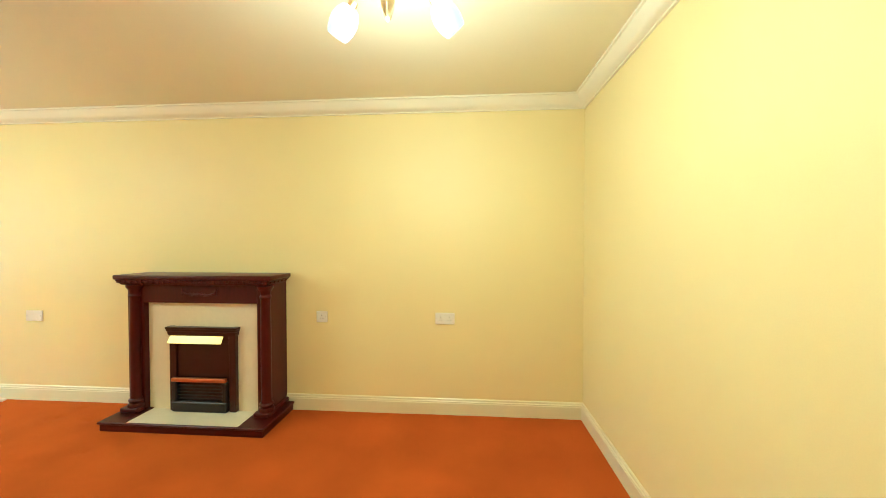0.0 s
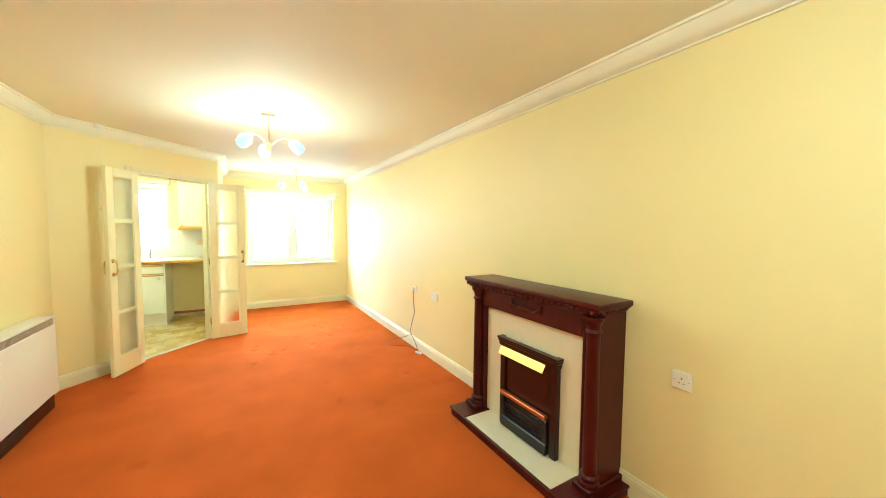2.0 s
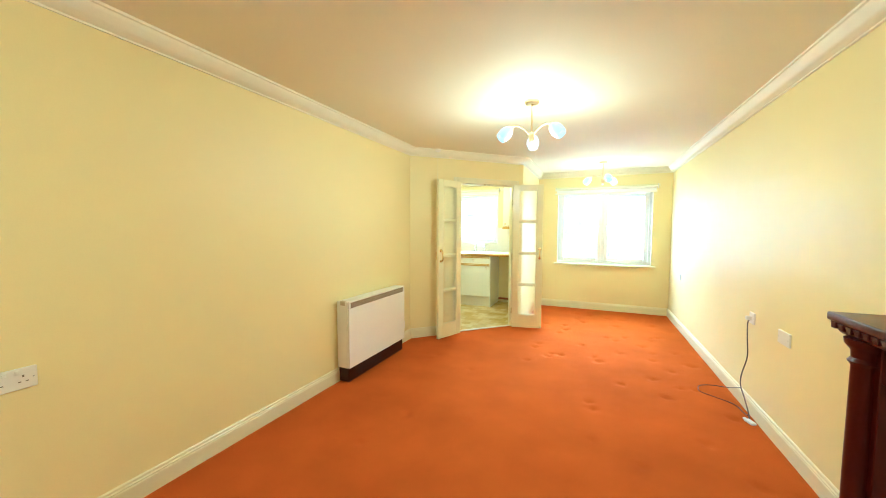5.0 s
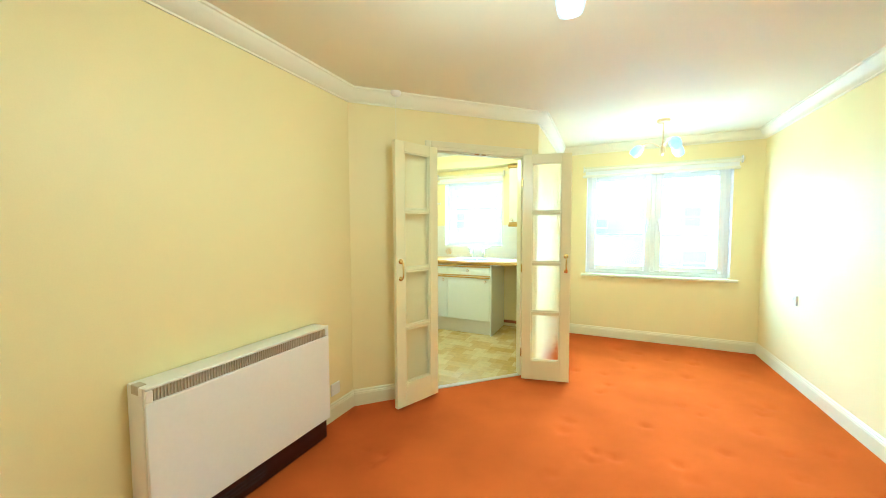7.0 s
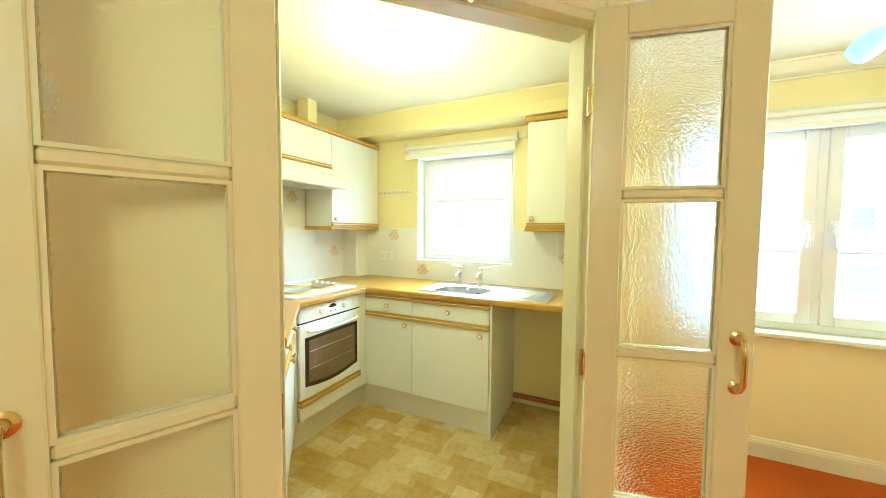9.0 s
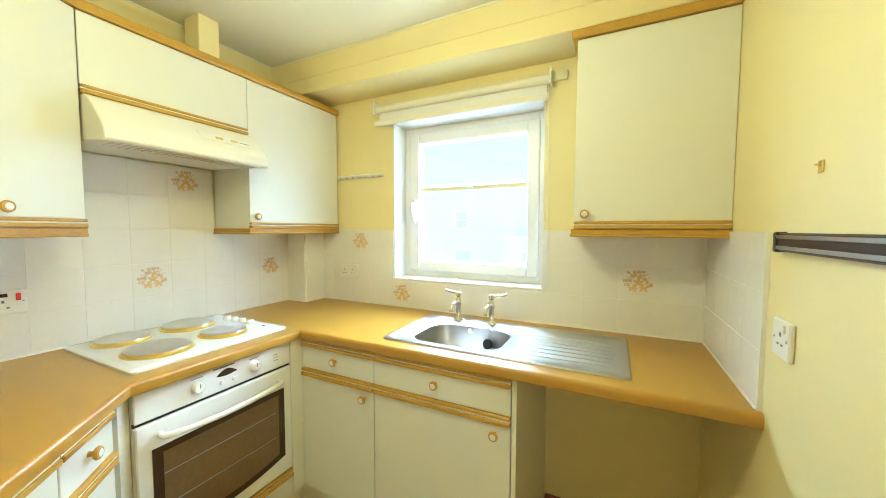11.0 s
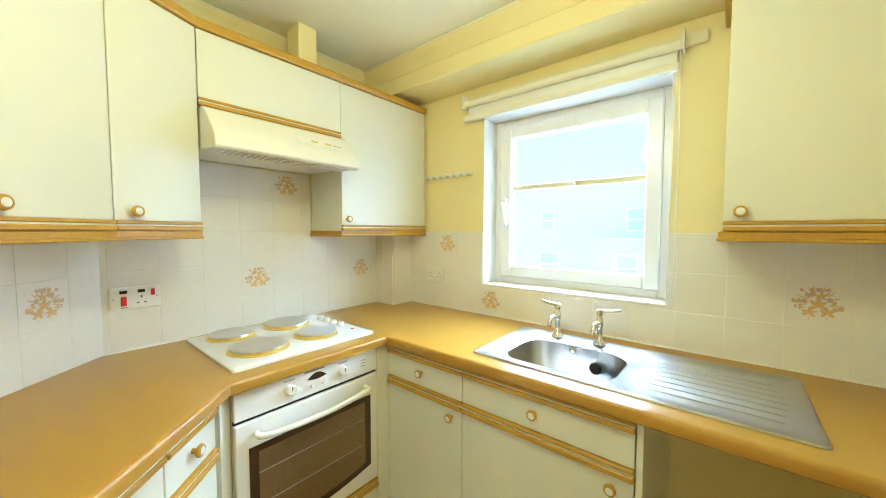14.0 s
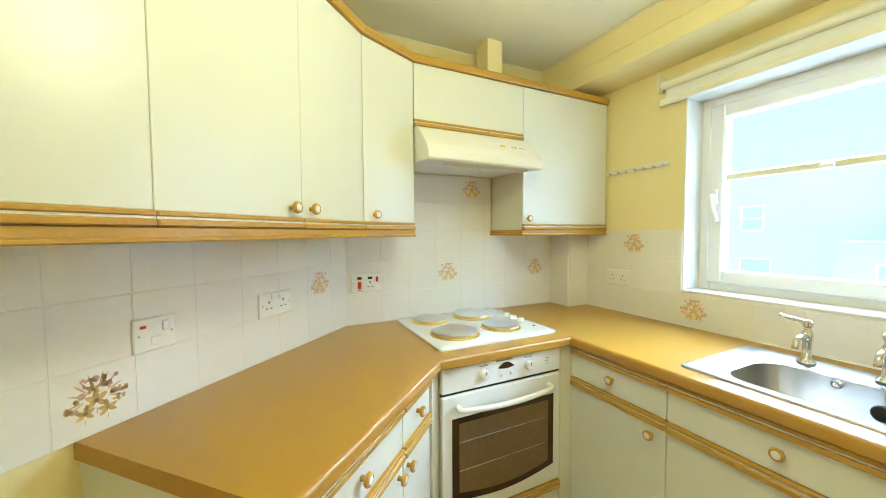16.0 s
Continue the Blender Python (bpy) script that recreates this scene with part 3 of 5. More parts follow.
# ---- doors ----
def double_doors():
    base = Matrix.Translation((A.x, A.y, 0)) @ pose(0, 0, 0, 0, 0, 45)
    f = thing("door_frame", "cream gloss door lining and architrave", "door frame", base, kind="structure")
    s0, s1, top = DOOR0, DOOR1, DOOR_TOP
    part("jamb", boxes(((s0 - 0.002, -0.012, 0), (s0 + 0.022, 0.112, top)), bevel=0.002), TRIM, f)
    part("jamb", boxes(((s1 - 0.022, -0.012, 0), (s1 + 0.002, 0.112, top)), bevel=0.002), TRIM, f)
    part("head", boxes(((s0 + 0.022, -0.012, top - 0.022), (s1 - 0.022, 0.112, top + 0.002)), bevel=0.002), TRIM, f)
    part("stop", boxes(((s0 + 0.022, 0.03, top - 0.034), (s1 - 0.022, 0.06, top - 0.022)), ((s0 + 0.022, 0.03, 0), (s0 + 0.034, 0.06, top - 0.034)), ((s1 - 0.034, 0.03, 0), (s1 - 0.022, 0.06, top - 0.034))), TRIM, f)
    part("catch", boxes((((s0 + s1) / 2 - 0.05, 0.005, top - 0.03), ((s0 + s1) / 2 - 0.01, 0.028, top - 0.0225)), (((s0 + s1) / 2 + 0.01, 0.005, top - 0.03), ((s0 + s1) / 2 + 0.05, 0.028, top - 0.0225)), bevel=0.002), BRASS, f, "brass ball catches")
    for lo, hi in ((s0 - 0.05, s0 - 0.002), (s1 + 0.002, s1 + 0.05)):
        part("architrave", boxes(((lo, -0.014, 0), (hi, 0, top + 0.05)), bevel=0.004), TRIM, f)
    part("architrave", boxes(((s0 - 0.002, -0.014, top + 0.002), (s1 + 0.002, 0, top + 0.05)), bevel=0.004), TRIM, f)
    part("threshold", boxes(((s0 + 0.022, 0.03, -0.005), (s1 - 0.022, 0.075, 0.008)), bevel=0.003), GREY_VENT, f, "dull metal threshold strip")
    wd, hgt, t, st = 0.402, 1.985, 0.036, 0.08
    z0, z1, bar = 0.186, 1.909, 0.026

    def leaf(name, hinge, angle, face):
        """Leaf along +x from its hinge; face is the side (+1 or -1 in y) towards the room."""
        q = Matrix.Translation((hinge[0], hinge[1], 0)) @ pose(0, 0, 0, 0, 0, angle)
        d = thing(name, "cream painted glazed door leaf standing open", "door", q, "double doors", "structure")
        a, b = (0, t) if face < 0 else (-t, 0)
        part("stile", boxes(((0, a, 0.012), (st, b, hgt)), bevel=0.003), DOOR, d)
        part("stile", boxes(((wd - st, a, 0.012), (wd, b, hgt)), bevel=0.003), DOOR, d)
        part("rail", boxes(((st, a, z1), (wd - st, b, hgt)), bevel=0.002), DOOR, d)
        part("rail", boxes(((st, a, 0.012), (wd - st, b, z0)), bevel=0.002), DOOR, d)
        pitch = (z1 - z0 + bar) / 4
        for i in range(4):
            lo = z0 + i * pitch
            hi = lo + pitch - bar
            if i < 3:
                part("glazing_bar", boxes(((st, a + 0.004, hi), (wd - st, b - 0.004, hi + bar)), bevel=0.006), DOOR, d)
            ob = part("pane", boxes(((st, (a + b) / 2 - 0.002, lo), (wd - st, (a + b) / 2 + 0.002, hi))), RIPPLED, d, "rippled obscure glass")
            ob.visible_shadow = False
            g = 0.008
            for yy in (a + 0.006, b - 0.012):
                part("bead", boxes(((st, yy, lo), (st + g, yy + 0.006, hi)), ((wd - st - g, yy, lo), (wd - st, yy + 0.006, hi)), ((st + g, yy, lo), (wd - st - g, yy + 0.006, lo + g)), ((st + g, yy, hi - g), (wd - st - g, yy + 0.006, hi))), DOOR, d)
        for side, yy in ((-1, a), (1, b)):
            hx, hz = wd - 0.038, 1.05
            bm = turned([(0, 0), (0.019, 0), (0.02, 0.004), (0.012, 0.008), (0.009, 0.022), (0, 0.024)], 16, None, Matrix.Translation((hx, yy, hz + 0.062)) @ pose(0, 0, 0, -90 * side))
            turned([(0, 0), (0.017, 0), (0.018, 0.004), (0.011, 0.008), (0.008, 0.022), (0, 0.024)], 16, bm, Matrix.Translation((hx, yy, hz - 0.066)) @ pose(0, 0, 0, -90 * side))
            tube(curve_points([(hx, yy + side * 0.02, hz + 0.064), (hx, yy + side * 0.034, hz + 0.04), (hx, yy + side * 0.036, hz), (hx, yy + side * 0.034, hz - 0.045), (hx, yy + side * 0.018, hz - 0.069)], 5), 0.007, 10, bm)
            part("handle", bm, BRASS, d, "brass pull handle", smooth=True)
        for hz in (0.24, 1.0, 1.75):
            bm = boxes(((-0.003, a + 0.004, hz - 0.038), (0.001, b - 0.004, hz + 0.038)), bevel=0.001)
            turned([(0, -0.04), (0.006, -0.039), (0.006, 0.039), (0, 0.04)], 10, bm, Matrix.Translation((-0.004, a if face < 0 else b, hz)))
            part("hinge", bm, BRASS, d, "brass butt hinge", smooth=True)

    h0 = A + D * (DOOR0 + 0.024) + N * 0.022
    h1 = A + D * (DOOR1 - 0.05) + N * 0.022
    leaf("door_1", h0, -112.5, -1)
    leaf("door_2", h1, 12, 1)


double_doors()


# ---- small fittings shared by both rooms ----
def screw(bm, x, z, y):
    turned([(0, 0), (0.003, 0), (0.0025, 0.001), (0, 0.001)], 8, bm, Matrix.Translation((x, y, z)) @ pose(0, 0, 0, 90))


def socket_plate(label, m, w=0.146, gangs=2, aerial=False, blank=False, group="sockets"):
    """A plate in the local xz plane whose face looks along -y."""
    s = thing("wall_socket", label, "socket", m, group)
    h = 0.086
    part("plate", boxes(((-w / 2, -0.011, -h / 2), (w / 2, 0, h / 2)), bevel=0.003), SWITCH, s)
    for x in (-w / 2 + 0.012, w / 2 - 0.012):
        sc = bmesh.new()
        screw(sc, x, 0, -0.0112)
        part("screw", sc, STEEL, s)
    if aerial:
        part("outlet", turned([(0, 0), (0.007, 0), (0.007, 0.01), (0.004, 0.011), (0, 0.011)], 12, None, Matrix.Translation((0, -0.011, 0)) @ pose(0, 0, 0, 90)), STEEL, s)
    elif not blank:
        for g in range(gangs):
            cx = (g - (gangs - 1) / 2) * 0.066
            part("pin_hole", boxes(((cx - 0.003, -0.0122, 0.006), (cx + 0.003, -0.0112, 0.015)), ((cx - 0.014, -0.0122, -0.014), (cx - 0.006, -0.0122 + 0.001, -0.010)),
                                   ((cx + 0.006, -0.0122, -0.014), (cx + 0.014, -0.0122 + 0.001, -0.010))), GREY_PRINT, s)
            rx = cx + (0.016 if g == 0 else -0.016) if gangs > 1 else cx + 0.02
            part("rocker", boxes(((rx - 0.006, -0.0155, 0.019), (rx + 0.006, -0.011, 0.036)), bevel=0.0015), SWITCH, s)
    return s


def facing(x, y, z, turn):
    return pose(x, y, z, 0, 0, turn)


# ---- living room: fireplace ----
def fireplace():
    cy = 2.797
    f = thing("fireplace_surround", "dark mahogany fire surround with columns and cream marble back panel", "fireplace", pose(LX1, cy, 0, 0, 0, -90))
    # local: x along the wall (towards the far window is -x), -y into the room
    part("hearth", prism([(-0.59, 0), (-0.59, -0.415), (0.59, -0.415), (0.59, 0)], 0, 0.05, 0.006, 2), MAHOGANY, f)
    part("hearth_lip", boxes(((-0.60, -0.425, 0.05), (-0.405, 0.0, 0.066)), ((0.405, -0.425, 0.05), (0.60, 0.0, 0.066)), ((-0.405, -0.425, 0.05), (0.405, -0.405, 0.066)), bevel=0.004), MAHOGANY, f)
    part("hearth_slab", boxes(((-0.404, -0.404, 0.05), (0.404, -0.17, 0.062)), bevel=0.002), MARBLE, f, "cream marble hearth slab")
    part("back_panel", boxes(((-0.45, -0.185, 0.062), (0.45, -0.165, 0.90))), MARBLE, f, "cream marble back panel")
    for s in (-1, 1):
        a, b = sorted((s * 0.435, 0.535 if s > 0 else -0.562))
        part("side_panel", boxes(((a, -0.225, 0.066), (b, 0, 1.0)), bevel=0.003), MAHOGANY, f)
        a, b = sorted((s * 0.44, 0.555 if s > 0 else -0.575))
        part("plinth_block", boxes(((a, -0.29, 0.066), (b, 0, 0.10)), bevel=0.006), MAHOGANY, f)
        prof = [(0, 0.10), (0.052, 0.10), (0.054, 0.112), (0.05, 0.122), (0.043, 0.126), (0.046, 0.138), (0.05, 0.147), (0.046, 0.156), (0.038, 0.162), (0.036, 0.175),
                (0.0355, 0.55), (0.033, 0.90), (0.038, 0.908), (0.043, 0.916), (0.038, 0.924), (0.034, 0.93), (0.036, 0.955), (0.044, 0.967), (0.052, 0.978), (0.054, 0.996), (0, 0.996)]
        bm = turned(prof, 28, None, Matrix.Translation((s * 0.500 + 0.008, -0.235, 0)))
        part("column", bm, MAHOGANY, f, "turned column with ring mouldings", smooth=True)
    part("frieze", boxes(((-0.437, -0.222, 0.862), (0.437, -0.165, 1.0)), bevel=0.002), MAHOGANY, f)
    part("bed_mould", sweep([(-0.572, 0), (-0.572, -0.26), (0.530, -0.26), (0.530, 0)], [(-0.02, 0.996), (0.0, 0.996), (0.006, 1.004), (0.008, 1.014), (0.018, 1.02), (0.02, 1.03), (-0.02, 1.03)]), MAHOGANY, f)
    part("core", boxes(((-0.56, -0.25, 0.996), (0.52, 0, 1.035))), MAHOGANY, f)
    dent = boxes(((-0.012, -0.012, 1.012), (0.012, 0, 1.034)), bevel=0.0015)
    me = finish(dent, MAHOGANY)
    for i in range(27):
        ob = new("dentil", me)
        ob.parent, ob.location = f, (-0.576 + i * 0.0425, -0.272, 0)
    for s in (-1, 1):
        for i in range(5):
            ob = new("dentil", me)
            ob.parent, ob.location, ob.rotation_euler = f, (0.541 if s > 0 else -0.584, -0.23 + i * 0.05, 0), (0, 0, s * radians(90))
    shelf = prism([(-0.618, 0), (-0.618, -0.285), (0.572, -0.285), (0.572, 0)], 1.036, 1.068, 0.007, 3)
    part("mantel_shelf", shelf, MAHOGANY, f, "mahogany mantel shelf with a dull sheen", smooth=True)
    part("shelf_mould", boxes(((-0.606, -0.278, 1.026), (0.560, 0, 1.036)), bevel=0.003), MAHOGANY, f)
    # carved swag
    bm = tube(curve_points([(-0.13, -0.226, 0.953), (-0.11, -0.238, 0.937), (-0.05, -0.236, 0.926), (0, -0.236, 0.93), (0.06, -0.236, 0.92), (0.11, -0.238, 0.932), (0.13, -0.226, 0.95)], 5), 0.006, 8)
    rng = random.Random(7)
    for i in range(22):
        x = rng.uniform(-0.075, 0.075)
        c = Vector((x, -0.232, 0.93 + rng.uniform(-0.013, 0.013) - 0.06 * abs(x)))
        bmesh.ops.create_icosphere(bm, subdivisions=1, radius=rng.uniform(0.006, 0.012), matrix=Matrix.Translation(c) @ Matrix.Diagonal((1.2, 0.7, 0.9, 1)))
    for s in (-1, 1):
        tube([(s * 0.13, -0.226, 0.968), (s * 0.13, -0.232, 0.95), (s * 0.128, -0.227, 0.915)], 0.008, 8, bm, 0.5)
    part("carved_swag", bm, MAHOGANY, f, "carved ribbon and flower swag", smooth=True)


def electric_fire():
    f = thing("electric_fire", "dark brown electric fire with a brass canopy strip", "heater", pose(LX1 - 0.185, 2.787, 0.064, 0, 0, -90))
    w = 0.255
    part("casing", boxes(((-w, -0.035, 0), (-w + 0.05, 0, 0.615)), ((w - 0.05, -0.035, 0), (w, 0, 0.615)), ((-w + 0.05, -0.035, 0.5), (w - 0.05, 0, 0.615)), ((-w + 0.05, -0.006, 0), (w - 0.05, 0, 0.5)), bevel=0.003), BROWN_PLASTIC, f)
    part("top_mould", sweep([(-w, 0), (-w, -0.035), (w, -0.035), (w, 0)], [(-0.02, 0.56), (0.004, 0.56), (0.007, 0.575), (0.007, 0.585), (0.012, 0.592), (0.013, 0.604), (0.017, 0.61), (0.017, 0.622), (-0.02, 0.622)]), BROWN_PLASTIC, f)
    bm = bmesh.new()
    pr = [(-0.036, 0.556), (-0.064, 0.508), (-0.061, 0.505), (-0.033, 0.552)]
    e = [[bm.verts.new((x, y, z)) for y, z in pr] for x in (-w + 0.01, w - 0.09)]
    bm.faces.new(e[0])
    bm.faces.new(e[1][::-1])
    for i in range(4):
        bm.faces.new((e[0][i], e[0][(i + 1) % 4], e[1][(i + 1) % 4], e[1][i]))
    part("canopy", bm, BRASS_DULL, f, "brushed brass canopy strip")
    part("glow_panel", boxes(((-w + 0.05, -0.02, 0.215), (w - 0.05, -0.012, 0.5))), BROWN_PLASTIC, f)
    part("rail", boxes(((-w + 0.03, -0.06, 0.222), (w - 0.065, -0.03, 0.25)), bevel=0.004), COPPER, f, "copper-coloured rail")
    for i in range(5):
        part("grille_bar", tube([(-w + 0.07, -0.035, 0.095 + i * 0.024), (w - 0.09, -0.035, 0.095 + i * 0.024)], 0.004, 8), BLACK, f, smooth=True)
    part("ember_box", boxes(((-w + 0.03, -0.055, 0.0), (w - 0.06, -0.008, 0.075)), ((-w + 0.03, -0.055, 0.075), (-w + 0.065, -0.008, 0.22)), ((w - 0.095, -0.055, 0.075), (w - 0.06, -0.008, 0.22)), bevel=0.006), BLACK, f)


fireplace()
electric_fire()


# ---- living room: heater, sockets, lamps, blind ----
def storage_heater():
    y0, y1 = 4.02, 5.00
    h = thing("storage_heater", "white storage heater with taupe grille and dark plinth", "heater", pose(LX0, (y0 + y1) / 2, 0, 0, 0, 90))
    w = (y1 - y0) / 2
    part("case", boxes(((-w, -0.125, 0.135), (w, -0.01, 0.735)), bevel=0.008, seg=2), PLASTIC, h, smooth=True)
    part("front_panel", boxes(((-w + 0.004, -0.142, 0.135), (w - 0.004, -0.126, 0.672)), ((-w + 0.004, -0.142, 0.722), (w - 0.004, -0.126, 0.737)), ((-w + 0.004, -0.142, 0.672), (-w + 0.03, -0.126, 0.722)), ((w - 0.03, -0.142, 0.672), (w - 0.004, -0.126, 0.722)), bevel=0.004), PLASTIC, h, smooth=True)
    part("grille_back", boxes(((-w + 0.03, -0.13, 0.672), (w - 0.03, -0.1265, 0.722))), GREY_VENT, h)
    me = finish(boxes(((-0.0018, -0.139, 0.673), (0.0018, -0.129, 0.721))), GREY_VENT)
    for i in range(76):
        ob = new("grille_slat", me)
        ob.parent, ob.location = h, (-w + 0.036 + i * (2 * w - 0.072) / 75, 0, 0)
    part("plinth", boxes(((-w + 0.02, -0.12, 0.005), (w - 0.015, -0.01, 0.134)), bevel=0.004), BROWN_PLASTIC, h, "dark brown plinth")
    for i in range(3):
        part("plinth_slot", boxes(((-w + 0.12, -0.124, 0.045 + i * 0.02), (-w + 0.52, -0.12, 0.055 + i * 0.02)), bevel=0.001), BLACK, h)
    part("control_flap", boxes(((-w - 0.002, -0.1, 0.7), (-w + 0.03, -0.05, 0.738)), bevel=0.002), GREY_VENT, h)


storage_heater()
socket_plate("cream single aerial socket on the wall", facing(LX1, 4.90, 0.715, -90), 0.086, 1, aerial=True)
socket_plate("blank cream double plate on the wall", facing(LX1, 4.42, 0.70, -90), 0.146, 2, blank=True)
socket_plate("cream single fused outlet beside the fireplace", facing(LX1, 1.975, 0.73, -90), 0.086, 1)
socket_plate("cream double wall socket", facing(LX1, 1.02, 0.73, -90), 0.146, 2)
socket_plate("cream double wall socket low on the wall", facing(LX0, 2.14, 0.775, 90), 0.146, 2)
socket_plate("blank cream outlet low beside the heater", facing(LX0, 5.19, 0.215, 90), 0.086, 1, blank=True)
socket_plate("cream single socket near the window", facing(LX1, 7.3, 0.725, -90), 0.086, 1)


def cables():
    c = thing("aerial_cable", "grey-brown aerial cable hanging to the skirting", "cable", pose(0, 0, 0))
    part("lead", tube(curve_points([(3.985, 4.9, 0.71), (3.965, 4.89, 0.68), (3.96, 4.865, 0.56), (3.96, 4.85, 0.43), (3.955, 4.92, 0.27), (3.955, 4.93, 0.18), (3.955, 4.84, 0.11), (3.95, 4.76, 0.06), (3.95, 4.72, 0.012)], 6), 0.0042, 6), CABLE, c, smooth=True)
    part("plug", boxes(((3.955, 4.885, 0.70), (3.99, 4.915, 0.73)), bevel=0.004), SWITCH, c)
    d = thing("loose_cable", "thin dark cable looped on the carpet", "cable", pose(0, 0, 0))
    part("lead", tube(curve_points([(3.95, 4.76, 0.02), (3.95, 4.83, 0.006), (3.93, 4.954, 0.006), (3.82, 5.05, 0.006), (3.745, 5.12, 0.006), (3.77, 5.24, 0.008), (3.877, 5.29, 0.01), (3.955, 5.18, 0.05), (3.965, 4.95, 0.15)], 6), 0.003, 6), BLACK, d, smooth=True)
    e = thing("junction_box", "small white cable connector on the carpet", "connector", pose(3.94, 4.68, 0.0, 0, 0, 20))
    part("body", boxes(((-0.02, -0.035, 0), (0.02, 0.035, 0.018)), bevel=0.005), SWITCH, e)
    part("boss", boxes(((-0.012, 0.035, 0.003), (0.012, 0.055, 0.015)), bevel=0.003), SWITCH, e)


cables()


def chandelier():
    c = thing("ceiling_lamp", "three-arm satin gilt ceiling lamp with lit opal shades", "ceiling lamp", group="living room lamps")
    part("canopy", turned([(0, 0), (0.056, 0), (0.057, -0.016), (0.05, -0.026), (0.012, -0.03), (0, -0.03)], 24), GOLD_WIRE, c, smooth=True)
    part("stem", turned([(0.007, -0.024), (0.007, -0.245), (0.007, -0.245)], 12), GOLD_WIRE, c, smooth=True)
    part("hub", turned([(0, -0.24), (0.012, -0.24), (0.02, -0.25), (0.024, -0.27), (0.02, -0.295), (0.012, -0.325), (0.004, -0.335), (0, -0.335)], 20), GOLD_WIRE, c, smooth=True)
    for k in range(3):
        an = radians(k * 120 + 60)
        q = pose(0, 0, 0, 0, 0, math.degrees(an))
        pts = [q @ Vector(p) for p in curve_points([(0.015, 0, -0.26), (0.07, 0, -0.215), (0.125, 0, -0.198), (0.165, 0, -0.213)], 5)]
        arm = part("arm", tube(pts, 0.004, 8), GOLD_WIRE, c, smooth=True)
        tip = q @ pose(0.165, 0, -0.213, 0, 135, 0)
        part("lamp_holder", turned([(0, -0.008), (0.014, -0.008), (0.017, 0.0), (0.017, 0.025), (0, 0.025)], 14, None, tip), GOLD_WIRE, arm, smooth=True)
        part("shade", turned([(0.016, 0.012), (0.03, 0.02), (0.042, 0.04), (0.048, 0.065), (0.047, 0.09), (0.041, 0.115), (0.036, 0.125), (0, 0.125)], 20, None, tip), OPAL, c, "lit opal glass shade", smooth=True)
    return c


first = chandelier()
first.location = (*LIVING_LAMPS[0], CEILING)
for i, (lx, ly) in enumerate(LIVING_LAMPS[1:]):
    copy_thing(first, pose(lx, ly, CEILING, 0, 0, (36, -12)[i]))


def pull_switch():
    s = thing("pull_switch", "cream ceiling pull switch with a thin cord", "switch", pose(1.077, 5.572, CEILING))
    part("rose", turned([(0, 0), (0.042, 0), (0.042, -0.012), (0.03, -0.028), (0.012, -0.034), (0, -0.034)], 20), SWITCH, s, smooth=True)
    part("cord", tube([(0, 0, -0.03), (0, 0, -0.75)], 0.0015, 6), SWITCH, s)
    part("toggle", turned([(0, -0.79), (0.006, -0.79), (0.008, -0.77), (0.004, -0.745), (0, -0.745)], 10), SWITCH, s, smooth=True)


pull_switch()


def roller_blind(name, label, x0, x1, z, drop, xend):
    b = thing(name, label, "blind", pose(0, FAR, 0))
    part("batten", boxes(((x0, -0.02, z - 0.018), (xend, -0.001, z + 0.026)), bevel=0.002), TRIM, b, "cream wooden batten")
    part("roll", tube([(x0 + 0.006, -0.045, z - 0.016), (x1 - 0.006, -0.045, z - 0.016)], 0.019, 18), BLIND, b, "rolled cream fabric", smooth=True)
    part("fabric", boxes(((x0 + 0.02, -0.034, z - drop), (x1 - 0.02, -0.031, z - 0.02))), REVEAL, b)
    part("bottom_bar", boxes(((x0 - 0.012, -0.048, z - drop - 0.032), (x1 - 0.012, -0.022, z - drop)), bevel=0.007, seg=2), BLIND, b, "white bottom bar")
    for x in (x0, x1):
        part("bracket", boxes(((x - 0.004, -0.07, z - 0.045), (x + 0.004, -0.02, z + 0.03)), bevel=0.002), UPVC, b)
    return b


lb = roller_blind("roller_blind", "rolled-up cream blind on a slim rail over the window", 2.25, 3.80, 2.085, 0.075, 3.83)


# ---- kitchen: cabinets ----
def knob(x, z, parent, y=0.0):
    k = part("knob", turned([(0, 0), (0.0075, 0), (0.0065, 0.006), (0.007, 0.011), (0.015, 0.015), (0.0175, 0.019), (0.016, 0.025), (0.0115, 0.0275), (0.0115, 0.026), (0, 0.026)], 20, None, Matrix.Translation((x, y, z)) @ pose(0, 0, 0, 90)), OCHRE, parent, "turned oak knob", smooth=True)
    part("knob_cap", turned([(0, 0.0262), (0.011, 0.0262), (0.0085, 0.0285), (0, 0.029)], 16, None, Matrix.Translation((x, y, z)) @ pose(0, 0, 0, 90)), ENAMEL, k, smooth=True)


def strip(x0, x1, top, parent, h=0.034, y=-0.006):
    """Oak grip strip with a cream inlay line."""
    p = part("grip_strip", boxes(((x0, y - 0.004, top - h * 0.36), (x1, 0.014, top)), ((x0, y - 0.006, top - h), (x1, 0.014, top - h * 0.52)), bevel=0.0025), OCHRE, parent, "honey oak grip strip")
    part("inlay", boxes(((x0, y, top - h * 0.53), (x1, 0.012, top - h * 0.35))), LAMINATE, p)


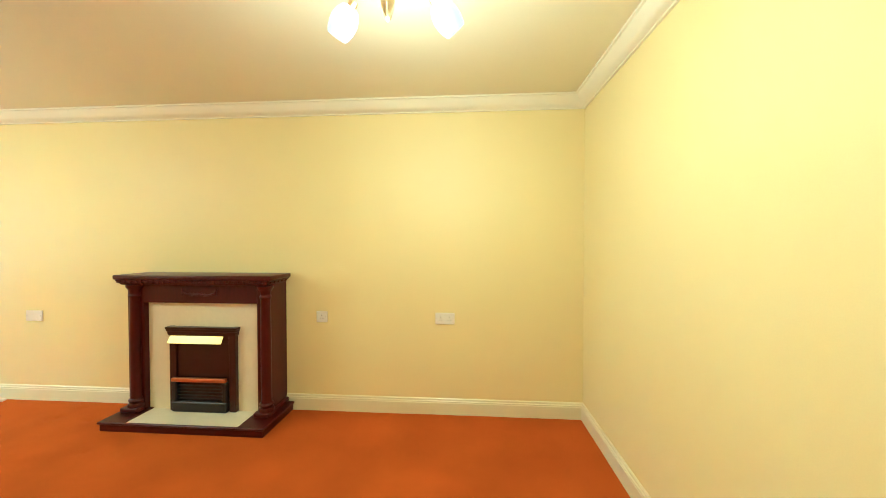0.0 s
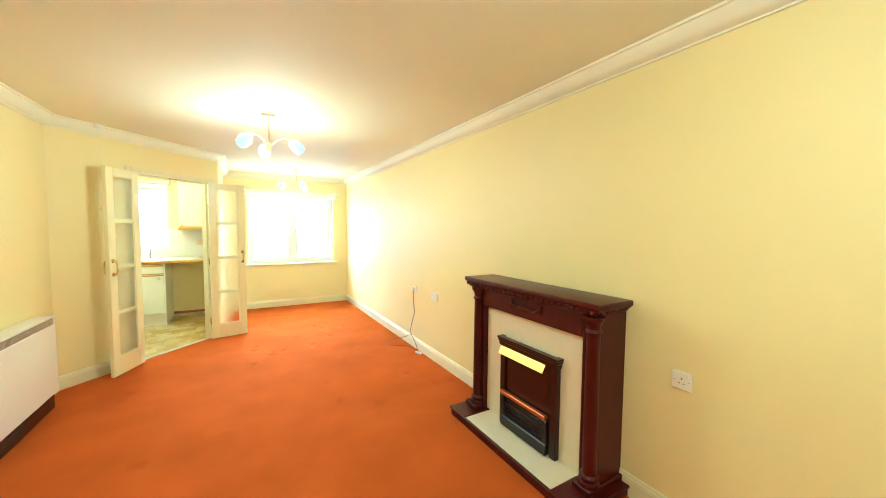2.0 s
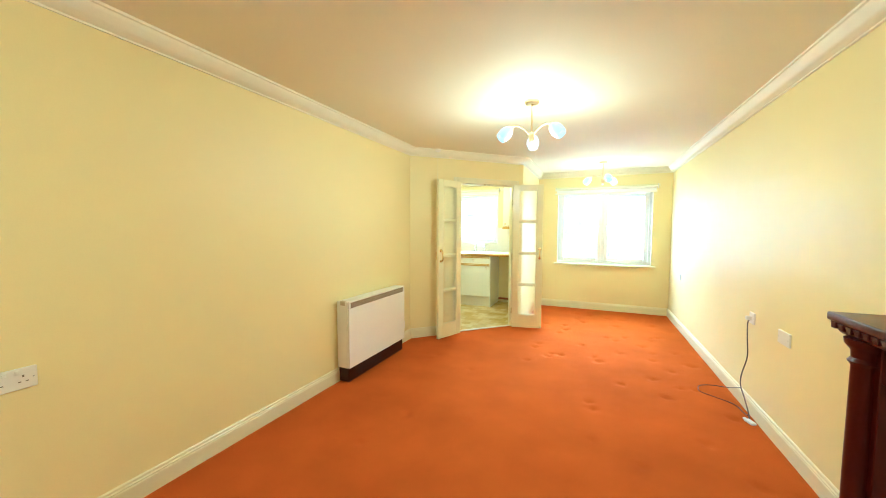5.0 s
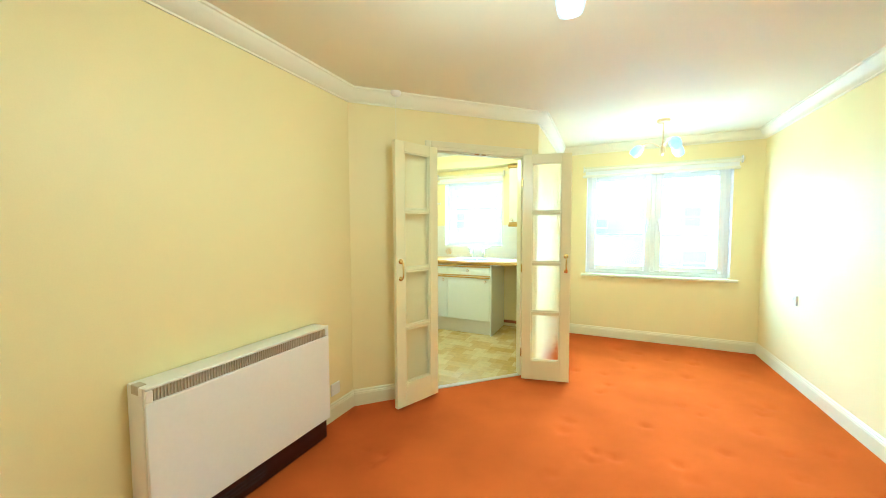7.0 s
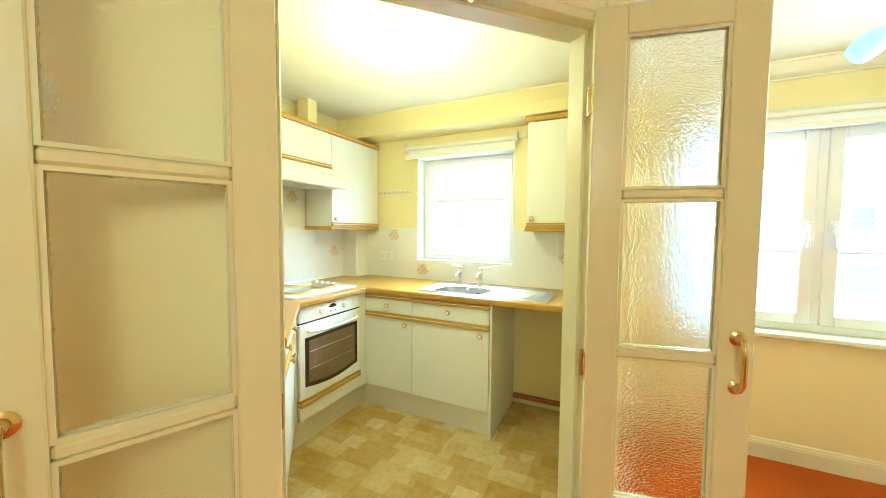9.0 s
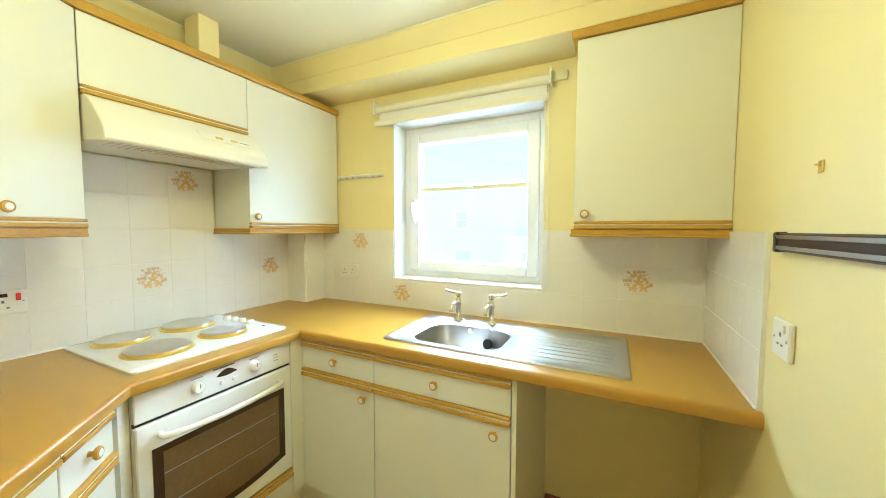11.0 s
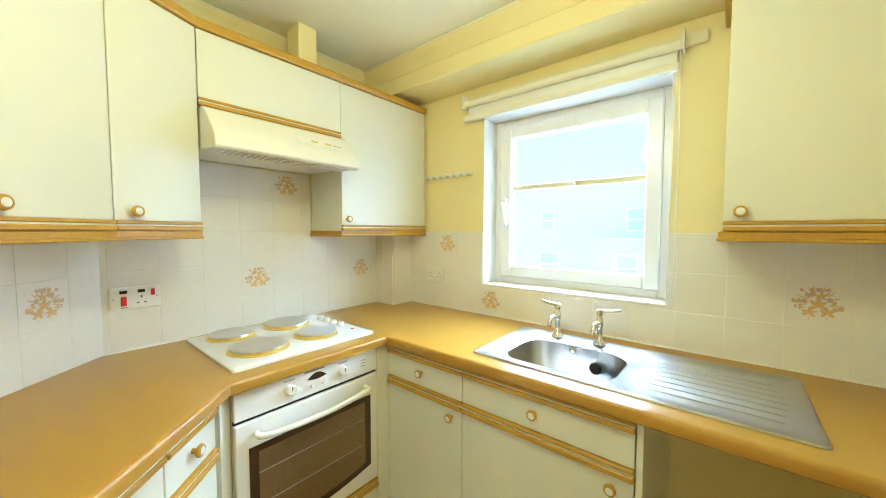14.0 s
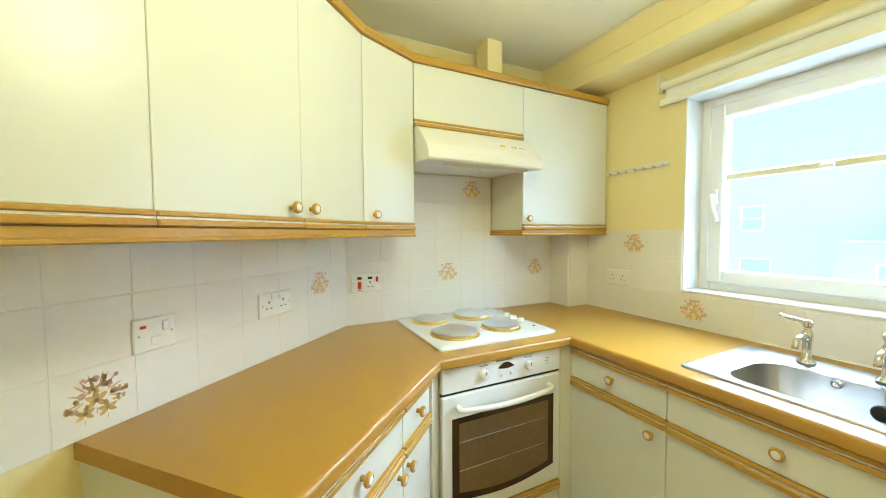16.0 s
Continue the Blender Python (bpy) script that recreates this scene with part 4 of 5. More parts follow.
def base_unit(label, m, w, knob_drawer, knob_door, depth=0.56, top=0.903):
    """Local: x along the front, -y towards the cook; z from the floor."""
    u = thing("base_cabinet", label, "kitchen cabinet", m, "base cabinets")
    part("body", boxes(((0.001, 0.021, 0.18), (w - 0.001, depth, top))), CARCASS, u)
    d = part("drawer", boxes(((0.0015, 0, 0.764), (w - 0.0015, 0.019, 0.864)), bevel=0.0015), LAMINATE, u)
    strip(0.0015, w - 0.0015, 0.898, d, 0.033)
    knob(knob_drawer, 0.822, d)
    d = part("door", boxes(((0.0015, 0, 0.185), (w - 0.0015, 0.019, 0.728)), bevel=0.0015), LAMINATE, u)
    strip(0.0015, w - 0.0015, 0.762, d, 0.036)
    knob(knob_door, 0.69, d)
    return u


FRONT_Y = 7.466
base_unit("white base cabinet with oak strips in the corner", pose(0.217, FRONT_Y, 0), 0.415, 0.205, 0.365)
base_unit("white sink cabinet with oak strips and knobs", pose(0.633, FRONT_Y, 0), 0.582, 0.29, 0.525, 0.56, 0.77)
tagged(part("end_panel", boxes(((1.2165, FRONT_Y + 0.004, 0.0), (1.2335, FAR, 0.903)), bevel=0.001), LAMINATE), "white side panel beside the appliance gap", "panel")
tagged(part("corner_post", boxes(((0.1535, 7.402, 0.18), (0.2155, FRONT_Y + 0.03, 0.903)), bevel=0.002), LAMINATE), "white corner post between the cabinets", "panel")
BEND = Vector((0.213, 6.79))
tagged(part("corner_post", prism([(0.193, 6.826), (0.212, 6.792), (0.15, 6.73), (0.14, 6.826)], 0.18, 0.903), LAMINATE), "white corner post beside the oven", "panel")
SLANT = lambda s: pose(BEND.x + KD.x * s, BEND.y + KD.y * s, 0, 0, 0, 135)
base_unit("narrow white base cabinet with oak strips", SLANT(0.235), 0.215, 0.105, 0.03, 0.50)
base_unit("white base cabinet with oak strips by the end panel", SLANT(0.682), 0.445, 0.225, 0.415, 0.55)
tagged(part("end_panel", prism([tuple(BEND + KD * s + Vector((-1, -1)).normalized() * d) for s, d in ((0.684, 0.0), (0.700, 0.0), (0.700, 0.59), (0.684, 0.59))], 0.0, 0.903), LAMINATE), "white end panel of the slanting cabinets", "panel")
pl = [tuple(BEND + KD * 0.68 + Vector((-1, -1)).normalized() * 0.06), tuple(BEND + Vector((-0.055, -0.025))), (0.15, 7.52), (1.216, 7.52)]
tagged(part("plinth", sweep(pl, [(0, 0), (0, 0.172), (-0.016, 0.172), (-0.016, 0)]), PLINTH), "cream plinth under the kitchen cabinets", "plinth", kind="structure")


def oven():
    y0, y1 = 6.828, 7.402
    o = thing("built_in_oven", "white built-in oven with a smoked glass door", "oven", pose(0.195, (y0 + y1) / 2, 0, 0, 0, 90))
    w = (y1 - y0) / 2
    part("housing", boxes(((-w, 0.001, 0.18), (w, 0.55, 0.903))), CARCASS, o)
    part("control_panel", boxes(((-w + 0.002, -0.02, 0.803), (w - 0.002, 0, 0.902)), bevel=0.003), ENAMEL, o)
    part("gap", boxes(((-w + 0.002, -0.010, 0.792), (w - 0.002, 0, 0.8028))), BLACK, o)
    d = part("door", boxes(((-w + 0.002, -0.022, 0.315), (w - 0.002, 0, 0.7915)), bevel=0.004), ENAMEL, o)
    gp = []
    for i in range(13):
        t = i / 12
        gp.append((-0.245 + 0.49 * t, 0.395 - 0.03 * math.sin(math.pi * t)))
    poly = [(0.245, 0.705), (-0.245, 0.705)] + gp
    bm = bmesh.new()
    fr = [bm.verts.new((x, -0.0245, z)) for x, z in poly]
    bk = [bm.verts.new((x, -0.0215, z)) for x, z in poly]
    bm.faces.new(fr)
    bm.faces.new(bk[::-1])
    for i in range(len(poly)):
        bm.faces.new((fr[i], fr[(i + 1) % len(poly)], bk[(i + 1) % len(poly)], bk[i]))
    part("window", bm, OVEN_GLASS, d, "smoked glass oven window")
    bm = bmesh.new()
    inner = [bm.verts.new((x * 0.88, -0.0249, 0.55 + (z - 0.55) * 0.86)) for x, z in poly]
    bm.faces.new(inner)
    part("inner_glass", bm, OVEN_INNER, d)
    for z in (0.50, 0.61):
        part("rack_line", tube([(-0.215, -0.0248, z), (0.20, -0.0248, z)], 0.0012, 6), STEEL, d)
    bm = tube(curve_points([(-0.22, -0.022, 0.748), (-0.21, -0.05, 0.744), (-0.10, -0.062, 0.738), (0, -0.064, 0.736), (0.10, -0.062, 0.738), (0.21, -0.05, 0.744), (0.22, -0.022, 0.748)], 5), 0.0105, 12)
    part("handle", bm, ENAMEL, d, "long white bowed handle", smooth=True)
    for x in (-0.105, 0.11):
        k = part("dial", turned([(0, 0), (0.021, 0), (0.019, 0.016), (0.015, 0.02), (0, 0.021)], 20, None, Matrix.Translation((x, -0.02, 0.852)) @ pose(0, 0, 0, 90)), ENAMEL, o, smooth=True)
        part("pointer", boxes(((x - 0.0015, -0.0418, 0.852), (x + 0.0015, -0.0405, 0.867))), GREY_PRINT, k)
        part("dial_print", boxes(((x - 0.02, -0.0208, 0.882), (x + 0.02, -0.0202, 0.885))), GREY_PRINT, o)
    bm = bmesh.new()
    ar = [(-0.04, 0.862)] + [(-0.04 + 0.08 * i / 10, 0.862 + 0.02 * math.sin(math.pi * i / 10)) for i in range(1, 10)] + [(0.04, 0.862)] + [(0.04 - 0.08 * i / 6, 0.862 - 0.006 * math.sin(math.pi * i / 6)) for i in range(1, 6)]
    fr = [bm.verts.new((x, -0.0215, z)) for x, z in ar]
    bk = [bm.verts.new((x, -0.0195, z)) for x, z in ar]
    bm.faces.new(fr)
    bm.faces.new(bk[::-1])
    for i in range(len(ar)):
        bm.faces.new((fr[i], fr[(i + 1) % len(ar)], bk[(i + 1) % len(ar)], bk[i]))
    part("clock", bm, OVEN_GLASS, o, "dark oval clock window")
    for x in (-0.02, 0.026):
        part("button", turned([(0, 0), (0.009, 0), (0.007, 0.009), (0, 0.01)], 12, None, Matrix.Translation((x, -0.02, 0.835)) @ pose(0, 0, 0, 90)), ENAMEL, o, smooth=True)
    part("logo_bar", boxes(((-0.05, -0.0208, 0.889), (0.03, -0.0202, 0.894))), GREY_PRINT, o)
    for i in range(3):
        part("print", boxes(((0.2, -0.0208, 0.84 + i * 0.012), (0.222, -0.0202, 0.842 + i * 0.012))), GREY_PRINT, o)
    p = part("lower_panel", boxes(((-w + 0.002, -0.02, 0.185), (w - 0.002, 0, 0.272)), bevel=0.0015), LAMINATE, o)
    strip(-w + 0.002, w - 0.002, 0.31, p, 0.036, -0.024)


oven()


def worktop():
    t = thing("worktop", "tan laminate worktop with a rounded front edge", "worktop", pose(0, 0, 0))
    z0, z1 = 0.9045, 0.945
    e = 0.018
    fx, fy = 0.238, 7.437
    hole = (0.70, 1.16, 7.545, 7.865)
    ox0, ox1, oy0, oy1 = fx - e, KX1, fy + e, FAR
    bm = bmesh.new()
    rim = {}
    for name, (x0, x1, y0, y1) in (("o", (ox0, ox1, oy0, oy1)), ("h", hole)):
        for k, z in enumerate((z0, z1)):
            rim[name, k] = [bm.verts.new(p) for p in ((x0, y0, z), (x1, y0, z), (x1, y1, z), (x0, y1, z))]
    for i in range(4):
        j = (i + 1) % 4
        for k in (0, 1):
            bm.faces.new((rim["o", k][i], rim["o", k][j], rim["h", k][j], rim["h", k][i]))
        for name in "oh":
            bm.faces.new((rim[name, 0][i], rim[name, 0][j], rim[name, 1][j], rim[name, 1][i]))
    part("sink_run", bm, WORKTOP, t)
    f1 = BEND + Vector((0.025, 0.012))
    n = Vector((-1, -1)).normalized()
    end = f1 + KD * 0.70
    bend = Vector((fx, f1.y + (f1.x - fx) + 0.014))
    poly = [tuple(end + n * e), tuple(bend + Vector((-e, -e * 0.4))), (fx - e, FAR), (KX0, FAR), tuple(KC), tuple(end + n * 0.60)]
    part("hob_run", prism(poly, z0, z1), WORKTOP, t)
    path = [tuple(end), tuple(bend), (fx, fy), (KX1, fy)]
    prof = [(-e, z0), (-0.006, z0), (-0.001, z0 + 0.005), (0, z0 + 0.014), (0, z1 - 0.012), (-0.002, z1 - 0.005), (-0.006, z1 - 0.0015), (-0.011, z1), (-e, z1)]
    part("front_edge", sweep(path, prof), WORKTOP, t, smooth=True)
    part("seal", sweep([(KX0, KC.y), (KX0, 7.905), (-0.235, 7.905), (-0.235, FAR), (KX1, FAR), (KX1, fy + 0.03)], [(0.004, z1 - 0.001), (0.014, z1 - 0.001), (0.013, z1 + 0.003), (0.006, z1 + 0.008), (0.004, z1 + 0.008)]), TILE, t, "white silicone seal")
    return t


worktop()


def rounded(x0, x1, y0, y1, r, z, n=5):
    out = []
    for cx, cy, a0 in ((x1 - r, y1 - r, 0), (x0 + r, y1 - r, 90), (x0 + r, y0 + r, 180), (x1 - r, y0 + r, 270)):
        for i in range(n + 1):
            a = radians(a0 + 90 * i / n)
            out.append((cx + r * math.cos(a), cy + r * math.sin(a), z))
    return out


def loft(loops, cap_last=True):
    bm = bmesh.new()
    rings = [[bm.verts.new(p) for p in lp] for lp in loops]
    for a, b in zip(rings, rings[1:]):
        k = len(a)
        for i in range(k):
            bm.faces.new((a[i], a[(i + 1) % k], b[(i + 1) % k], b[i]))
    if cap_last:
        bm.faces.new(rings[-1])
    return bm


def sink():
    s = thing("sink", "stainless steel sink with a bowl and ridged drainer", "sink", pose(0, 0, 0))
    z = 0.946
    x0, x1, y0, y1 = 0.64, 1.578, 7.510, 7.965
    b = (0.735, 1.125, 7.565, 7.85)
    loops = [rounded(x0, x1, y0, y1, 0.02, z), rounded(x0 + 0.003, x1 - 0.003, y0 + 0.003, y1 - 0.003, 0.02, z + 0.005), rounded(x0 + 0.012, x1 - 0.012, y0 + 0.012, y1 - 0.012, 0.02, z + 0.005),
             rounded(x0 + 0.018, x1 - 0.018, y0 + 0.018, y1 - 0.018, 0.03, z + 0.0015), rounded(b[0] - 0.012, b[1] + 0.012, b[2] - 0.012, b[3] + 0.012, 0.09, z + 0.0015),
             rounded(b[0], b[1], b[2], b[3], 0.08, z - 0.006), rounded(b[0] + 0.012, b[1] - 0.012, b[2] + 0.012, b[3] - 0.012, 0.075, z - 0.11),
             rounded(b[0] + 0.04, b[1] - 0.04, b[2] + 0.04, b[3] - 0.04, 0.06, z - 0.145), rounded(b[0] + 0.12, b[1] - 0.12, b[2] + 0.1, b[3] - 0.1, 0.03, z - 0.15)]
    part("body", loft(loops), STEEL, s, smooth=True)
    part("waste", turned([(0, 0), (0.03, 0), (0.032, 0.003), (0.024, 0.004), (0.02, 0.001), (0, 0.001)], 18, None, Matrix.Translation((0.93, 7.71, z - 0.149))), CHROME, s, smooth=True)
    for i in range(7):
        yy = 7.59 + i * 0.043
        part("drainer_ridge", tube(curve_points([(1.18, yy, z - 0.002), (1.20, yy, z + 0.0012), (1.36, yy, z + 0.002), (1.51 - abs(i - 3) * 0.006, yy, z + 0.0012), (1.535 - abs(i - 3) * 0.006, yy, z - 0.002)], 4), 0.0028, 8), STEEL, s, smooth=True)
    part("overflow", turned([(0, 0), (0.014, 0), (0.014, 0.004), (0.008, 0.006), (0, 0.003)], 14, None, Matrix.Translation((0.915, 7.842, z - 0.02)) @ pose(0, 0, 0, 90)), CHROME, s, smooth=True)
    p = thing("sink_plug", "black rubber plug on a chrome chain", "plug", pose(0, 0, 0))
    part("stopper", turned([(0, 0), (0.02, 0), (0.023, 0.006), (0.018, 0.018), (0, 0.02)], 16, None, Matrix.Translation((1.012, 7.815, z - 0.062)) @ pose(0, 0, 0, 75)), RUBBER, p, smooth=True)
    bm = bmesh.new()
    for q in curve_points([(0.915, 7.838, z - 0.018), (0.955, 7.855, z + 0.004), (0.995, 7.86, z + 0.004), (1.008, 7.845, z - 0.01), (1.012, 7.822, z - 0.045)], 9):
        bmesh.ops.create_icosphere(bm, subdivisions=1, radius=0.0026, matrix=Matrix.Translation(q))
    part("chain", bm, CHROME, p, "chrome ball chain", smooth=True)


sink()


def tap(x, turn):
    t = thing("pillar_tap", "chrome pillar tap with a lever top", "tap", pose(x, 7.905, 0.951, 0, 0, 0), "sink taps")
    part("base", turned([(0, 0), (0.025, 0), (0.025, 0.005), (0.019, 0.012), (0.0125, 0.02), (0.0115, 0.075), (0.014, 0.08), (0.015, 0.105), (0.010, 0.112), (0.010, 0.122), (0.014, 0.126), (0.014, 0.14), (0.008, 0.147), (0, 0.148)], 20), CHROME, t, smooth=True)
    bm = tube(curve_points([(0, 0, 0.09), (0, -0.04, 0.098), (0, -0.075, 0.092), (0, -0.088, 0.075), (0, -0.09, 0.062)], 5), 0.0085, 12)
    part("spout", bm, CHROME, t, smooth=True)
    q = pose(0, 0, 0, 0, 0, turn)
    part("lever", tube([q @ Vector(p) for p in curve_points([(0, 0, 0.136), (0.02, 0, 0.14), (0.05, 0, 0.143), (0.075, 0, 0.15)], 4)], 0.008, 10, None, 0.75), CHROME, t, smooth=True)


tap(0.825, 175)
tap(0.998, 8)


def hob():
    h = thing("electric_hob", "white enamel hob with four covered hotplates", "hob", pose(0, 0, 0.945))
    part("plate", loft([rounded(-0.362, 0.163, 6.848, 7.432, 0.015, 0), rounded(-0.362, 0.163, 6.848, 7.432, 0.015, 0.008), rounded(-0.356, 0.157, 6.854, 7.426, 0.014, 0.012), rounded(-0.34, 0.14, 6.87, 7.41, 0.014, 0.013)]), ENAMEL, h, smooth=True)
    for x, y, r in ((-0.243, 6.985, 0.082), (0.005, 6.995, 0.098), (-0.243, 7.225, 0.096), (0.005, 7.235, 0.082)):
        p = part("hotplate", turned([(0, 0.0125), (r + 0.012, 0.0125), (r + 0.012, 0.016), (r + 0.004, 0.018), (r + 0.002, 0.026), (0, 0.026)], 36, None, Matrix.Translation((x, y, 0))), BRASS_DULL, h, "hotplate with a brassy rim", smooth=True)
        part("cover", turned([(0, 0.0262), (r + 0.004, 0.0262), (r + 0.003, 0.029), (r - 0.008, 0.0305), (r - 0.015, 0.0295), (0, 0.0305)], 36, None, Matrix.Translation((x, y, 0))), HOTPLATE, p, "polished metal cover", smooth=True)
    for i in range(4):
        part("dial", turned([(0, 0.0125), (0.0185, 0.0125), (0.0175, 0.02), (0.014, 0.03), (0, 0.032)], 18, None, Matrix.Translation((-0.21 + i * 0.058, 7.385, 0))), ENAMEL, h, smooth=True)
    part("indicator", boxes(((0.055, 7.378, 0.0125), (0.07, 7.39, 0.016)), bevel=0.002), RED, h)


hob()

WZ0, WZ1 = 1.411, 2.132


def wall_unit(label, m, w, knob_x, depth=0.285, z0=WZ0):
    u = thing("wall_cabinet", label, "kitchen cabinet", m, "wall cabinets")
    part("body", boxes(((0.0005, 0.02, z0), (w - 0.0005, depth, WZ1))), LAMINATE, u)
    d = part("door", boxes(((0.0004, 0, z0 + 0.03), (w - 0.0004, 0.0195, WZ1 - 0.001)), bevel=0.0015), LAMINATE, u)
    strip(0.001, w - 0.001, z0 + 0.0295, d, 0.029)
    if knob_x is not None:
        knob(knob_x, z0 + 0.058, d)
    return u


FX = -0.098


def adopt(owner, ob):
    ob.parent, ob.matrix_parent_inverse = owner, owner.matrix_basis.inverted()
    return ob


wall_unit("white wall cabinet beside the hood with oak trim", pose(FX, 7.445, 0, 0, 0, 90), 0.606, 0.03)
wall_unit("white cabinet above the cooker hood", pose(FX, 6.851, 0, 0, 0, 90), 0.592, None, z0=1.862)
wall_unit("white wall cabinet over the drainer with oak trim", pose(1.372, 7.778, 0), 0.494, 0.04)
P0, P1 = Vector((FX, 6.849)), Vector((0.018, 6.602))
SV = (P0 - P1)
corner = wall_unit("narrow white corner wall cabinet with oak trim", pose(P1.x, P1.y, 0, 0, 0, math.degrees(math.atan2(SV.y, SV.x))), SV.length, 0.05, 0.10)
adopt(corner, part("corner_body", prism([tuple(P1 + Vector((-0.03, -0.02))), tuple(P0 + Vector((-0.03, -0.003))), (KX0, 6.846), tuple(KC), (-0.19, 6.40)], WZ0, WZ1), LAMINATE))
for k, (s0, s1, kx) in enumerate(((0.002, 0.328, 0.29), (0.328, 0.712, 0.04), (0.712, 1.10, 0.35))):
    q = P1 + KD * s1
    wall_unit("white wall cabinet on the slanting wall with oak trim", pose(q.x, q.y, 0, 0, 0, 135), s1 - s0, (s1 - s0) - kx if k != 2 else None, 0.27)
PE = P1 + KD * 1.10
run = [tuple(PE), tuple(P1), tuple(P0), (FX, 8.052)]
gap_run = [tuple(PE), tuple(P1), tuple(P0)]
tagged(part("cabinet_cornice", sweep(run, [(-0.05, 2.1335), (0.012, 2.1335), (0.016, 2.142), (0.016, 2.158), (0.012, 2.166), (-0.05, 2.166)]), OCHRE), "honey oak cornice along the wall cabinets", "cornice")


def pelmet(label, path, side=1):
    """An oak board under the wall cabinets with a slightly proud lower lip."""
    t = thing("cabinet_pelmet", label, "pelmet")
    part("board", sweep(path, [(side * o, z) for o, z in ((-0.05, 1.392), (0.005, 1.392), (0.005, 1.408), (0.003, 1.4105), (-0.05, 1.4105))]), OCHRE, t)
    part("lip", sweep(path, [(side * o, z) for o, z in ((-0.05, 1.381), (0.006, 1.381), (0.009, 1.384), (0.009, 1.389), (0.006, 1.3915), (-0.05, 1.3915))]), OCHRE, t)


pelmet("honey oak pelmet under the wall cabinets", gap_run)
pelmet("honey oak pelmet beside the hood", [(FX, 8.052), (FX, 7.443), (-0.39, 7.443)], -1)
tagged(part("cabinet_cornice", sweep([(1.368, 8.06), (1.368, 7.778), (1.866, 7.778)], [(-0.05, 2.1335), (0.012, 2.1335), (0.016, 2.142), (0.016, 2.158), (0.012, 2.166), (-0.05, 2.166)]), OCHRE), "honey oak cornice over the drainer cabinet", "cornice")
pelmet("honey oak pelmet under the drainer cabinet", [(1.368, 8.06), (1.368, 7.778), (1.866, 7.778)])
tagged(part("duct_boxing", boxes(((-0.27, 7.27, 2.134), (-0.16, 7.36, CEILING)), bevel=0.003), WALL), "cream boxed duct above the hood cabinet", "duct", kind="structure")


def hood():
    h = thing("cooker_hood", "cream cooker hood with a slotted underside", "cooker hood", pose(0, 6.853, 0))
    w = 0.586
    prof = [(-0.385, 1.715), (-0.385, 1.858), (-0.08, 1.858), (-0.05, 1.845), (0.03, 1.765), (0.052, 1.735), (0.055, 1.70), (0.045, 1.692), (-0.08, 1.705)]
    bm = bmesh.new()
    e = [[bm.verts.new((x, y, z)) for x, z in prof] for y in (0, w)]
    bm.faces.new(e[0])
    bm.faces.new(e[1][::-1])
    k = len(prof)
    for i in range(k):
        bm.faces.new((e[0][i], e[0][(i + 1) % k], e[1][(i + 1) % k], e[1][i]))
    bmesh.ops.recalc_face_normals(bm, faces=bm.faces)
    bmesh.ops.bevel(bm, geom=[x for x in bm.edges], offset=0.003, segments=1, affect="EDGES")
    part("canopy", bm, PLASTIC, h)

    def on_slope(t0, t1, y0, y1, lift):
        bm = bmesh.new()
        vs = []
        for off in (-0.002, lift):
            for t, y in ((t0, y0), (t1, y0), (t1, y1), (t0, y1)):
                vs.append(bm.verts.new((-0.05 + 0.08 * t + 0.707 * off, y, 1.845 - 0.08 * t + 0.707 * off)))
        for q in ((0, 1, 2, 3), (4, 5, 6, 7), (0, 1, 5, 4), (1, 2, 6, 5), (2, 3, 7, 6), (3, 0, 4, 7)):
            bm.faces.new([vs[k] for k in q])
        return bm

    p = part("control_panel", on_slope(0.5, 0.93, 0.31, 0.53, 0.002), SWITCH, h, "pale control panel")
    for y in (0.375, 0.44):
        part("slider", on_slope(0.66, 0.76, y, y + 0.028, 0.005), BRASS_DULL, p)
    part("label_print", on_slope(0.7, 0.73, 0.48, 0.52, 0.0025), GREY_PRINT, p)
    part("light_lens", boxes(((-0.06, 0.12, 1.696), (0.02, 0.40, 1.7)), bevel=0.001), GREY_VENT, h)
    me = finish(boxes(((-0.07, -0.004, 1.6925), (0.03, 0.004, 1.6965))), PLASTIC)
    for i in range(24):
        ob = new("slot_bar", me)
        ob.parent, ob.location = h, (0, 0.04 + i * 0.0222, 0)


hood()


# ---- kitchen: fittings on the walls ----
kb = roller_blind("roller_blind", "rolled-up cream blind over the kitchen window", 0.235, 1.235, 2.122, 0.075, 1.305)
part("cord", tube(curve_points([(1.225, -0.045, 2.10), (1.228, -0.03, 1.7), (1.225, -0.025, 1.3), (1.215, -0.02, 1.14), (1.205, -0.025, 1.16), (1.208, -0.03, 1.6), (1.215, -0.045, 2.10)], 6), 0.0018, 6), UPVC, kb, "white bead cord", smooth=True)


def hook_rail():
    r = thing("hook_rail", "white rail of small utensil hooks", "hook rail", pose(-0.105, FAR, 1.725))
    part("rail", boxes(((0, -0.012, 0), (0.365, 0, 0.022)), bevel=0.004), PLASTIC, r)
    for i in range(7):
        x = 0.03 + i * 0.051
        part("hook", tube(curve_points([(x, -0.012, 0.014), (x + 0.006, -0.022, 0.008), (x + 0.012, -0.024, -0.002), (x + 0.02, -0.018, 0.006)], 4), 0.003, 6), STEEL, r, smooth=True)


